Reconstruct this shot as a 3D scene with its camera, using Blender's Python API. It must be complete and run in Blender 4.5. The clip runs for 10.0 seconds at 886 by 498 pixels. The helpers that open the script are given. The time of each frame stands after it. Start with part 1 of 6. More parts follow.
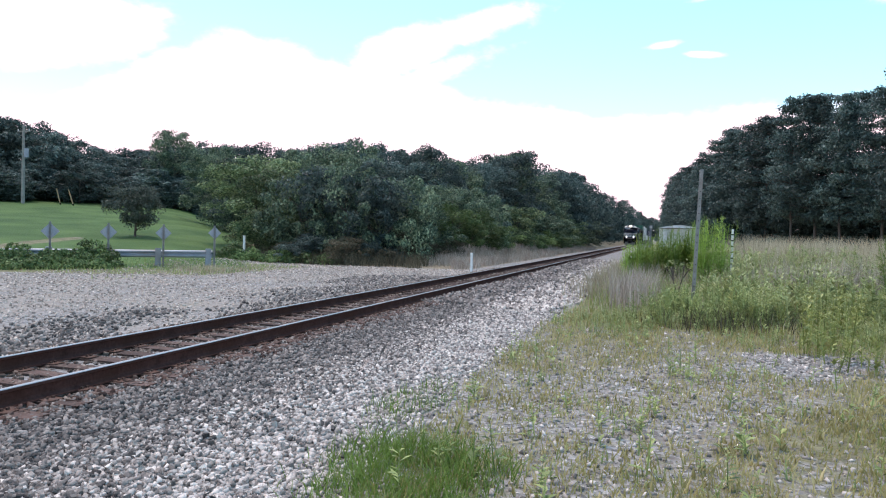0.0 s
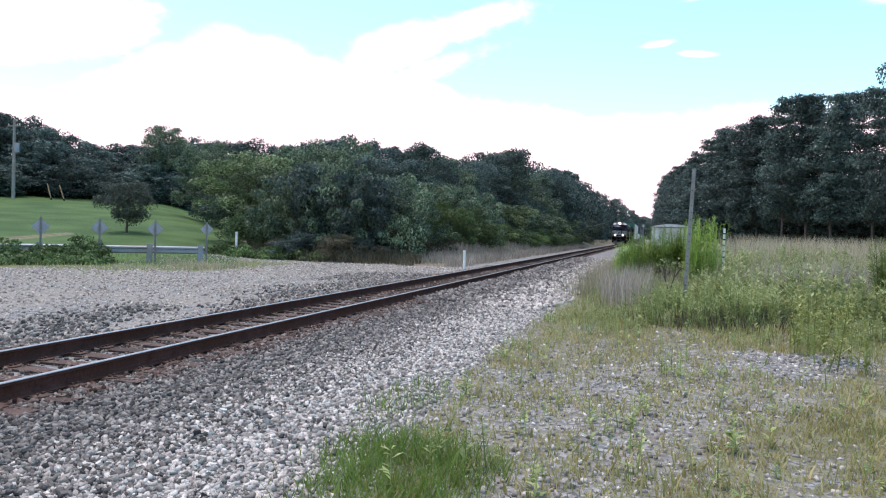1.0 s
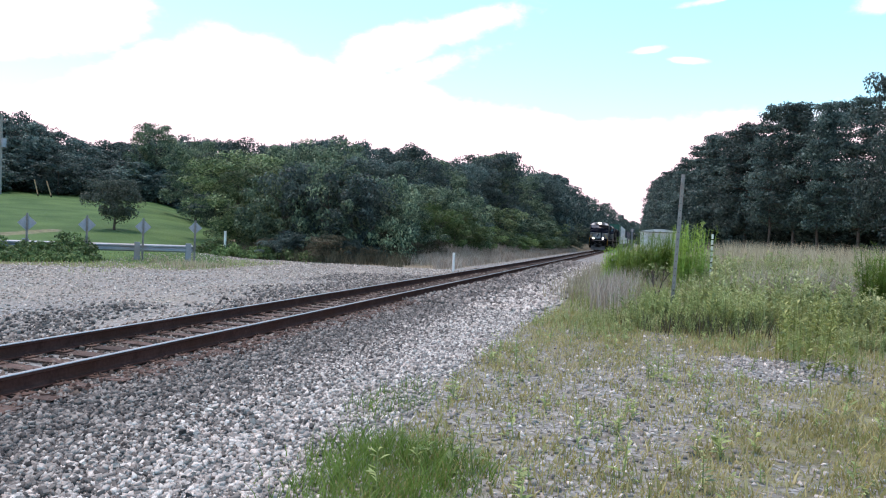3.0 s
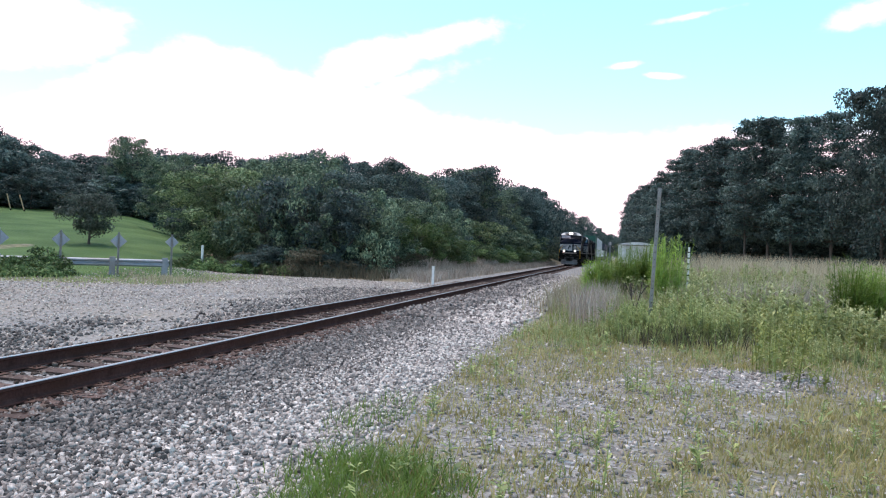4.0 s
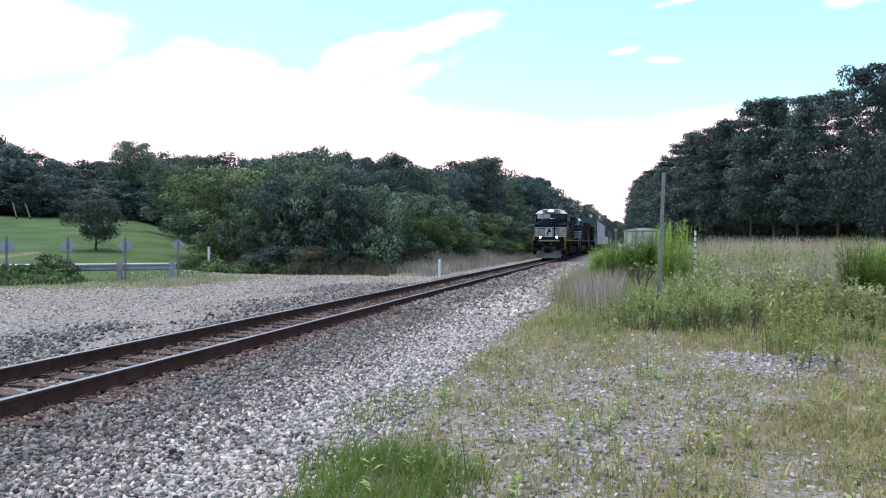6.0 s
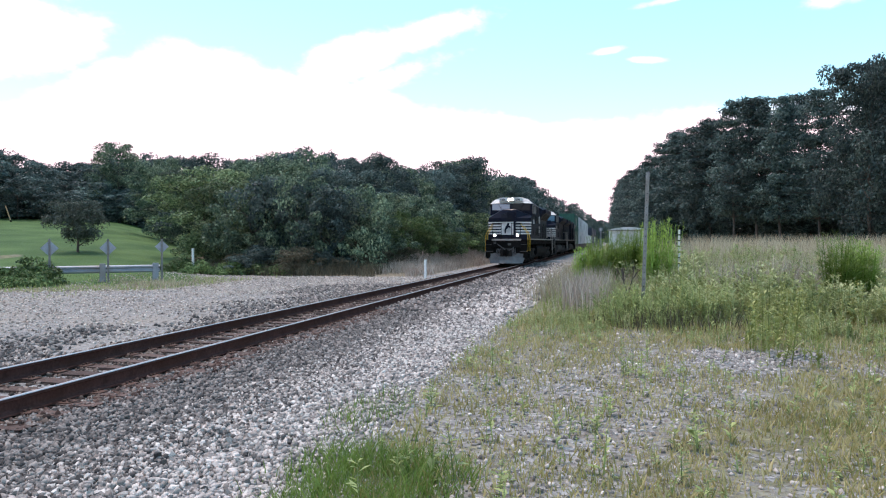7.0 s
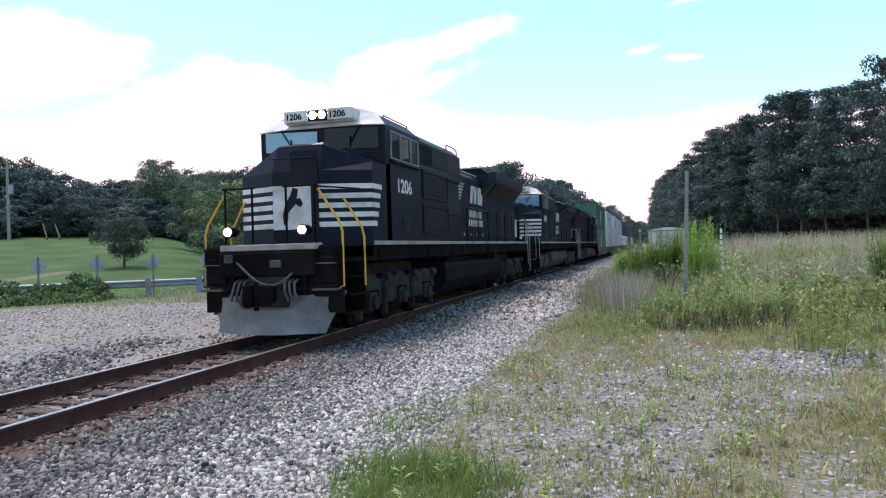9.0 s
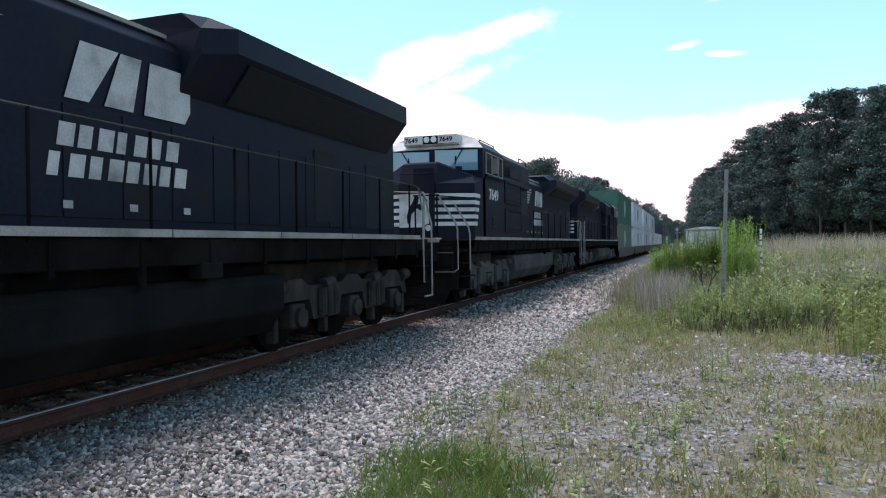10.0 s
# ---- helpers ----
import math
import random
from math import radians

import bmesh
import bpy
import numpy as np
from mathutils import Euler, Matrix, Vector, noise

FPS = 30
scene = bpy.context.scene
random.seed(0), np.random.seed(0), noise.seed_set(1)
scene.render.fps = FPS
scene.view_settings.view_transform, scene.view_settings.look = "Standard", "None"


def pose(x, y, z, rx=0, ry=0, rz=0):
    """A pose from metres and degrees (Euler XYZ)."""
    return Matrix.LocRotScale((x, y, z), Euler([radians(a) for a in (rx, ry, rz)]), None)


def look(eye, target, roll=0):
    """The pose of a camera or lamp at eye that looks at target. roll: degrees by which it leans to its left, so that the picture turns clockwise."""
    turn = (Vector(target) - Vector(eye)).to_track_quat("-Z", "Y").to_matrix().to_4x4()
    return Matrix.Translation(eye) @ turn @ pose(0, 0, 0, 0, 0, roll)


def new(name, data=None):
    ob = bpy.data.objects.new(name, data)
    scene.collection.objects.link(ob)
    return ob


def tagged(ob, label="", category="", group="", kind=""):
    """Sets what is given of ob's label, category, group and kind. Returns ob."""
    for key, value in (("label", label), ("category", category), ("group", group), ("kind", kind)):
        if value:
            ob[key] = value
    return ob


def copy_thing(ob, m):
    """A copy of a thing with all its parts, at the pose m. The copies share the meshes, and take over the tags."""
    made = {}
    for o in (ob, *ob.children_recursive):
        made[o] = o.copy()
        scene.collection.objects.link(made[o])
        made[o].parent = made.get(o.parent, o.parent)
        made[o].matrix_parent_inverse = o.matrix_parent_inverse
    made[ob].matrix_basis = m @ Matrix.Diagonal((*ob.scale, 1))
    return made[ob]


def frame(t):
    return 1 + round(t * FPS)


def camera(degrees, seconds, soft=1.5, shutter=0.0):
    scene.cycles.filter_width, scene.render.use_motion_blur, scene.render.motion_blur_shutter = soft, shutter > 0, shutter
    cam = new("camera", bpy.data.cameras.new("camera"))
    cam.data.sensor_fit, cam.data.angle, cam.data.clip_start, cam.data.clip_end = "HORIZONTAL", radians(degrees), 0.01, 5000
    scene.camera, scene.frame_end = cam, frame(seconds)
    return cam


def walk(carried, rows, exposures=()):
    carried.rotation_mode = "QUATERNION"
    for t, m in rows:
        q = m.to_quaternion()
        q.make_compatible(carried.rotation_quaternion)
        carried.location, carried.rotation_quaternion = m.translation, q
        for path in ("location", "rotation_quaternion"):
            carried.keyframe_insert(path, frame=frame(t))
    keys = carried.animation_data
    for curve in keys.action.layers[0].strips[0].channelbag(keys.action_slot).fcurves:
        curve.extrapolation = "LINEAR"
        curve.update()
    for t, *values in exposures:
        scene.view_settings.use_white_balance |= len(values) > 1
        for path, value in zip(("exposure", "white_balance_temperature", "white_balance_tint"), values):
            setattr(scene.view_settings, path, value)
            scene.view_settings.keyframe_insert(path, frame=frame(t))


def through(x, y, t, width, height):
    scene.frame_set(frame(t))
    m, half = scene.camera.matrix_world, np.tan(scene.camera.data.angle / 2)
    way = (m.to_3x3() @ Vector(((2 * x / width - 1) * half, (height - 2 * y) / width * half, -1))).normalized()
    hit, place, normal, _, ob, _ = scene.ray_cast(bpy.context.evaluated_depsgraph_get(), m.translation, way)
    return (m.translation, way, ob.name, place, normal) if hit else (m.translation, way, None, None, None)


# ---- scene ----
# ---- camera: held in two hands beside the line, it only turns ----
EYE = (0.0, 0.0, 1.93)
TURNS = [
    (0.0, 88.795, -1.4, 17.021), (0.5, 88.776, -1.441, 16.785), (1.0, 88.612, -1.719, 16.449),
    (1.5, 90.353, -1.996, 16.797), (2.0, 91.132, -1.566, 17.939), (2.5, 88.703, -2.004, 17.019),
    (4.0, 89.968, -2.348, 13.942), (4.5, 90.582, -2.124, 14.499), (5.0, 90.077, -1.624, 14.274),
    (5.5, 89.483, -0.438, 14.854), (7.0, 89.397, 0.085, 13.232), (7.5, 89.774, 0.56, 13.34),
    (8.0, 90.097, 1.055, 13.997), (8.5, 89.881, 1.03, 15.988), (9.0, 89.942, 1.659, 16.249),
    (9.5, 90.237, 2.074, 16.931), (10.0, 89.629, 0.67, 18.971),
]
cam = camera(64.0, 10.0, soft=1.15)
walk(cam, [(t, pose(*EYE, rx, ry, rz)) for t, rx, ry, rz in TURNS], exposures=[(0.0, 0.26, 6950, 33), (9.0, 0.26, 6950, 33), (10.0, 0.04, 6950, 33)])

# ---- sky, sun and exposure ----
SUN_EL, SUN_AZ = radians(73), radians(-62)      # from the far left, behind thin cloud


def make_world():
    w = bpy.data.worlds.new("sky")
    scene.world = w
    w.use_nodes = True
    nt = w.node_tree
    nt.nodes.clear()
    n, ln = nt.nodes.new, nt.links.new
    out, bg = n("ShaderNodeOutputWorld"), n("ShaderNodeBackground")
    sky = n("ShaderNodeTexSky")
    sky.sky_type, sky.sun_disc = "NISHITA", False
    sky.sun_elevation, sky.sun_rotation = SUN_EL, SUN_AZ
    sky.air_density, sky.dust_density, sky.ozone_density = 1.0, 0.6, 1.6
    gain = n("ShaderNodeVectorMath")
    gain.operation = "MULTIPLY"
    gain.inputs[1].default_value = (1.85, 2.95, 2.5)
    ln(sky.outputs[0], gain.inputs[0])
    tc, sep = n("ShaderNodeTexCoord"), n("ShaderNodeSeparateXYZ")
    ln(tc.outputs["Generated"], sep.inputs[0])
    def calc(op, p, q=None, r=None):
        m = n("ShaderNodeMath"); m.operation = op
        for i, v in enumerate((p, q, r)):
            if v is None:
                continue
            if isinstance(v, (int, float)):
                m.inputs[i].default_value = v
            else:
                ln(v, m.inputs[i])
        return m.outputs[0]

    # the sky in degrees: bearing from north, height over the horizon
    bearing = calc("DEGREES", calc("ARCTAN2", sep.outputs["X"], sep.outputs["Y"]))
    height = calc("DEGREES", calc("ARCSINE", sep.outputs["Z"]))
    flat = n("ShaderNodeCombineXYZ")
    ln(bearing, flat.inputs[0]); ln(height, flat.inputs[1])

    def puff(scale, detail, rough):
        t = n("ShaderNodeTexNoise")
        t.inputs["Scale"].default_value, t.inputs["Detail"].default_value, t.inputs["Roughness"].default_value = scale, detail, rough
        st = n("ShaderNodeMapping"); st.inputs["Scale"].default_value = (0.6, 1.0, 1.0)
        ln(flat.outputs[0], st.inputs[0]); ln(st.outputs[0], t.inputs["Vector"])
        return t.outputs[0]
    # a bank of cloud with an uneven upper edge
    top = n("ShaderNodeValToRGB")
    bank = [(-60, 6.5), (-49, 7.6), (-44, 9.6), (-39, 12.6), (-35, 14.2), (-30, 14.2), (-26.5, 13.2), (-23, 12.9), (-19, 12.0), (-15.2, 10.5),
            (-9.8, 10.0), (-5.3, 8.9), (1, 9.2), (8, 9.7), (30, 9.0), (70, 5.0)]
    el = top.color_ramp.elements
    while len(el) < len(bank):
        el.new(0.5)
    for q, (az, hh) in zip(el, bank):
        q.position, q.color = (az + 60) / 130, (hh / 25, hh / 25, hh / 25, 1)
    ln(calc("DIVIDE", calc("ADD", bearing, 60.0), 130.0), top.inputs[0])
    inside = calc("SUBTRACT", calc("MULTIPLY", top.outputs[0], 25.0), height)
    # the arm reaching up from it and the loose clouds: bearing, height, half length, half depth, slant
    # the last three are unseen clouds, added beyond the view for their light
    for az, hh, rx, ry, slant in ((-21.0, 14.0, 4.6, 1.35, 22), (-15.6, 16.1, 4.2, 0.75, 14), (-17.3, 13.0, 2.8, 0.5, 16), (-46.5, 13.9, 7.2, 2.6, 6),
                                  (-0.2, 14.6, 1.3, 0.22, 6), (2.7, 13.8, 1.3, 0.2, -4), (4.8, 18.0, 2.6, 0.25, 8), (16.8, 17.0, 2.0, 0.55, 10), (-60, 24, 14, 4, 10), (-20, 34, 16, 5, 5), (-120, 26, 30, 9, 0)):
        mp = n("ShaderNodeMapping"); mp.vector_type = "TEXTURE"
        mp.inputs["Location"].default_value, mp.inputs["Rotation"].default_value = (az, hh, 0), (0, 0, radians(slant))
        mp.inputs["Scale"].default_value = (rx, ry, 1)
        ln(flat.outputs[0], mp.inputs[0])
        far = n("ShaderNodeVectorMath"); far.operation = "LENGTH"
        ln(mp.outputs[0], far.inputs[0])
        inside = calc("MAXIMUM", inside, calc("MULTIPLY", calc("SUBTRACT", 1.0, far.outputs["Value"]), ry if ry > 1 else 1.0 * ry ** 0.5) if ry > 0.3 else calc("SUBTRACT", calc("SUBTRACT", 1.0, far.outputs["Value"]), 0.35))
    inside = calc("ADD", inside, calc("MULTIPLY_ADD", puff(0.42, 6.0, 0.55), 2.6, -1.3))
    inside = calc("ADD", inside, calc("MULTIPLY_ADD", puff(1.5, 5.0, 0.6), 0.9, -0.45))
    ramp = n("ShaderNodeMapRange"); ramp.interpolation_type = "SMOOTHSTEP"
    ramp.inputs["From Min"].default_value, ramp.inputs["From Max"].default_value = -0.75, 0.75
    ln(inside, ramp.inputs["Value"])
    mix = n("ShaderNodeMix"); mix.data_type = "RGBA"
    ln(ramp.outputs[0], mix.inputs["Factor"])
    ln(gain.outputs[0], mix.inputs[6])
    mix.inputs[7].default_value = (12.5, 11.2, 11.6, 1)
    ln(mix.outputs[2], bg.inputs["Color"])
    bg.inputs["Strength"].default_value = 0.1
    ln(bg.outputs[0], out.inputs[0])


make_world()
sun = new("sun", bpy.data.lights.new("sun", "SUN"))
sun.data.energy, sun.data.angle, sun.data.color = 2.2, radians(20), (1.0, 0.92, 0.83)
to_sun = Vector((math.sin(SUN_AZ) * math.cos(SUN_EL), math.cos(SUN_AZ) * math.cos(SUN_EL), math.sin(SUN_EL)))
sun.matrix_world = look(to_sun * 200, (0, 0, 0))


# ---- materials ----
def surf(name, c1, c2, scale=3.0, rough=0.8, metal=0.0, bump=0.3, fine=40.0, lo=0.35, hi=0.65, spec=0.4, dist=0.02,
         stain=None, stain_scale=0.7, per=0.0):
    """A procedural surface: two colours in coarse and fine noise, stains, bump. per: brightness varied by object."""
    m = bpy.data.materials.new(name)
    m.use_nodes = True
    nt = m.node_tree
    n, ln = nt.nodes.new, nt.links.new
    b = nt.nodes["Principled BSDF"]
    b.inputs["Roughness"].default_value, b.inputs["Metallic"].default_value = rough, metal
    b.inputs["Specular IOR Level"].default_value = spec
    tc = n("ShaderNodeTexCoord")
    n1, n2 = n("ShaderNodeTexNoise"), n("ShaderNodeTexNoise")
    for t, s in ((n1, scale), (n2, fine)):
        t.inputs["Scale"].default_value, t.inputs["Detail"].default_value = s, 5.0
        ln(tc.outputs["Object"], t.inputs["Vector"])
    av = n("ShaderNodeMath"); av.operation = "ADD"
    ln(n1.outputs[0], av.inputs[0]); ln(n2.outputs[0], av.inputs[1])
    mr = n("ShaderNodeMapRange"); mr.inputs["From Min"].default_value, mr.inputs["From Max"].default_value = lo * 2, hi * 2
    ln(av.outputs[0], mr.inputs["Value"])
    mix = n("ShaderNodeMix"); mix.data_type = "RGBA"
    ln(mr.outputs[0], mix.inputs["Factor"])
    mix.inputs[6].default_value, mix.inputs[7].default_value = (*c1, 1), (*c2, 1)
    last = mix.outputs[2]
    if stain:
        n3 = n("ShaderNodeTexNoise"); n3.inputs["Scale"].default_value, n3.inputs["Detail"].default_value = stain_scale, 8.0
        ln(tc.outputs["Object"], n3.inputs["Vector"])
        r3 = n("ShaderNodeMapRange"); r3.inputs["From Min"].default_value, r3.inputs["From Max"].default_value = 0.48, 0.72
        ln(n3.outputs[0], r3.inputs["Value"])
        m3 = n("ShaderNodeMix"); m3.data_type = "RGBA"
        ln(r3.outputs[0], m3.inputs["Factor"]); ln(last, m3.inputs[6]); m3.inputs[7].default_value = (*stain, 1)
        last = m3.outputs[2]
    if per:
        oi = n("ShaderNodeObjectInfo")
        pr = n("ShaderNodeMapRange"); pr.inputs["To Min"].default_value, pr.inputs["To Max"].default_value = 1 - per, 1 + per
        ln(oi.outputs["Random"], pr.inputs["Value"])
        vm = n("ShaderNodeVectorMath"); vm.operation = "SCALE"
        ln(last, vm.inputs[0]); ln(pr.outputs[0], vm.inputs["Scale"])
        last = vm.outputs[0]
    ln(last, b.inputs["Base Color"])
    if bump:
        bp = n("ShaderNodeBump"); bp.inputs["Strength"].default_value, bp.inputs["Distance"].default_value = bump, dist
        ln(av.outputs[0], bp.inputs["Height"]); ln(bp.outputs[0], b.inputs["Normal"])
    return m


def leafy(name, cols, rough=0.6, through=0.25, patch=0.6):
    """Leaves and blades: colour by island and by patches; some light passes through."""
    m = bpy.data.materials.new(name)
    m.use_nodes = True
    nt = m.node_tree
    n, ln = nt.nodes.new, nt.links.new
    b, out = nt.nodes["Principled BSDF"], nt.nodes["Material Output"]
    b.inputs["Roughness"].default_value, b.inputs["Specular IOR Level"].default_value = rough, 0.25
    ge, oi, tc = n("ShaderNodeNewGeometry"), n("ShaderNodeObjectInfo"), n("ShaderNodeTexCoord")
    no = n("ShaderNodeTexNoise"); no.inputs["Scale"].default_value = patch; no.inputs["Detail"].default_value = 3.0
    ln(tc.outputs["Object"], no.inputs["Vector"])
    # strong island weight also paints in brighter, sunlit-looking leaves
    ad = n("ShaderNodeMath"); ad.operation = "MULTIPLY_ADD"; ad.inputs[1].default_value = 0.8
    ln(ge.outputs["Random Per Island"], ad.inputs[0])
    sh = n("ShaderNodeMath"); sh.operation = "MULTIPLY_ADD"; sh.inputs[1].default_value, sh.inputs[2].default_value = 1.5, -0.66
    ln(no.outputs[0], sh.inputs[0]); ln(sh.outputs[0], ad.inputs[2])
    rp = n("ShaderNodeValToRGB")
    e = rp.color_ramp.elements
    while len(e) < len(cols):
        e.new(0.5)
    for i, c in enumerate(cols):
        e[i].position, e[i].color = i / (len(cols) - 1), (*c, 1)
    ln(ad.outputs[0], rp.inputs[0])
    pr = n("ShaderNodeMapRange"); pr.inputs["To Min"].default_value, pr.inputs["To Max"].default_value = 0.62, 1.4
    ln(oi.outputs["Random"], pr.inputs["Value"])
    vm = n("ShaderNodeVectorMath"); vm.operation = "SCALE"
    ln(rp.outputs[0], vm.inputs[0]); ln(pr.outputs[0], vm.inputs["Scale"])
    ln(vm.outputs[0], b.inputs["Base Color"])
    tr, mx = n("ShaderNodeBsdfTranslucent"), n("ShaderNodeMixShader")
    mx.inputs[0].default_value = through
    ln(vm.outputs[0], tr.inputs["Color"]); ln(b.outputs[0], mx.inputs[1]); ln(tr.outputs[0], mx.inputs[2])
    ln(mx.outputs[0], out.inputs["Surface"])
    return m


def stones_mat(name, cols):
    """Loose stones, each with its own grey."""
    m = surf(name, (0.8, 0.8, 0.8), (1.0, 1.0, 1.0), 12.0, 0.92, bump=0.35, fine=70, spec=0.2)
    nt = m.node_tree
    n, ln = nt.nodes.new, nt.links.new
    b = nt.nodes["Principled BSDF"]
    old = b.inputs["Base Color"].links[0].from_socket
    ge, oi, rp = n("ShaderNodeNewGeometry"), n("ShaderNodeObjectInfo"), n("ShaderNodeValToRGB")
    ad = n("ShaderNodeMath"); ad.operation = "ADD"
    fr = n("ShaderNodeMath"); fr.operation = "FRACT"
    ln(ge.outputs["Random Per Island"], ad.inputs[0]); ln(oi.outputs["Random"], ad.inputs[1]); ln(ad.outputs[0], fr.inputs[0])
    e = rp.color_ramp.elements
    while len(e) < len(cols):
        e.new(0.5)
    for i, c in enumerate(cols):
        e[i].position, e[i].color = i / (len(cols) - 1), (*c, 1)
    ln(fr.outputs[0], rp.inputs[0])
    mx = n("ShaderNodeMix"); mx.data_type, mx.blend_type = "RGBA", "MULTIPLY"
    mx.inputs["Factor"].default_value = 1.0
    ln(rp.outputs[0], mx.inputs[6]); ln(old, mx.inputs[7]); ln(mx.outputs[2], b.inputs["Base Color"])
    return m


def glow(name, col, power):
    m = bpy.data.materials.new(name)
    m.use_nodes = True
    b = m.node_tree.nodes["Principled BSDF"]
    b.inputs["Emission Color"].default_value, b.inputs["Emission Strength"].default_value = (*col, 1), power
    return m


def ground_mat():
    """Gravel, soil, grass and dry grass, mixed by the ground's own cover."""
    m = bpy.data.materials.new("ground_cover")
    m.use_nodes = True
    nt = m.node_tree
    n, ln = nt.nodes.new, nt.links.new
    b = nt.nodes["Principled BSDF"]
    b.inputs["Roughness"].default_value, b.inputs["Specular IOR Level"].default_value = 0.9, 0.2
    tc, at, sp = n("ShaderNodeTexCoord"), n("ShaderNodeAttribute"), n("ShaderNodeSeparateColor")
    at.attribute_name = "cover"
    ln(at.outputs["Color"], sp.inputs[0])

    def noise_of(s, d=6.0):
        t = n("ShaderNodeTexNoise"); t.inputs["Scale"].default_value, t.inputs["Detail"].default_value = s, d
        ln(tc.outputs["Object"], t.inputs["Vector"]); return t

    def ramp(src, lo, hi, c1, c2):
        r = n("ShaderNodeMapRange"); r.inputs["From Min"].default_value, r.inputs["From Max"].default_value = lo, hi
        ln(src, r.inputs["Value"])
        x = n("ShaderNodeMix"); x.data_type = "RGBA"
        ln(r.outputs[0], x.inputs["Factor"]); x.inputs[6].default_value, x.inputs[7].default_value = (*c1, 1), (*c2, 1)
        return x.outputs[2]

    def over(base, top, amount, soft=0.25, s=5.0):
        q = noise_of(s)
        z = n("ShaderNodeMath"); z.operation = "ADD"; ln(amount, z.inputs[0]); ln(q.outputs[0], z.inputs[1])
        r = n("ShaderNodeMapRange"); r.inputs["From Min"].default_value, r.inputs["From Max"].default_value = 1 - soft, 1 + soft
        ln(z.outputs[0], r.inputs["Value"])
        x = n("ShaderNodeMix"); x.data_type = "RGBA"
        ln(r.outputs[0], x.inputs["Factor"]); ln(base, x.inputs[6]); ln(top, x.inputs[7])
        return x.outputs[2]

    vo = n("ShaderNodeTexVoronoi"); vo.inputs["Scale"].default_value = 21.0
    ln(tc.outputs["Object"], vo.inputs["Vector"])
    vo2 = n("ShaderNodeTexVoronoi"); vo2.inputs["Scale"].default_value = 9.0
    ln(tc.outputs["Object"], vo2.inputs["Vector"])
    sv = n("ShaderNodeSeparateColor"); ln(vo.outputs["Color"], sv.inputs[0])
    # base kept dark: shade in the gaps between loose stones is in this colour
    gravel = ramp(sv.outputs[0], 0.0, 1.0, (0.085, 0.082, 0.08), (0.40, 0.388, 0.372))
    sand = ramp(noise_of(14.0).outputs[0], 0.3, 0.7, (0.21, 0.18, 0.15), (0.42, 0.37, 0.32))
    gravel = over(gravel, sand, at.outputs["Alpha"], 0.3, 1.5)
    green = ramp(noise_of(3.0).outputs[0], 0.35, 0.65, (0.12, 0.112, 0.062), (0.25, 0.235, 0.13))
    dry = ramp(noise_of(7.0).outputs[0], 0.35, 0.65, (0.13, 0.105, 0.07), (0.31, 0.26, 0.18))
    field = ramp(noise_of(0.25, 9.0).outputs[0], 0.35, 0.65, (0.045, 0.098, 0.030), (0.090, 0.160, 0.050))
    c = over(gravel, dry, sp.outputs["Green"], 0.14, 6.0)
    c = over(c, green, sp.outputs["Red"], 0.15, 7.0)
    c = over(c, field, sp.outputs["Blue"], 0.2, 2.0)
    ln(c, b.inputs["Base Color"])
    bp = n("ShaderNodeBump"); bp.inputs["Strength"].default_value, bp.inputs["Distance"].default_value = 0.8, 0.03
    ln(vo.outputs["Distance"], bp.inputs["Height"]); ln(bp.outputs[0], b.inputs["Normal"])
    return m


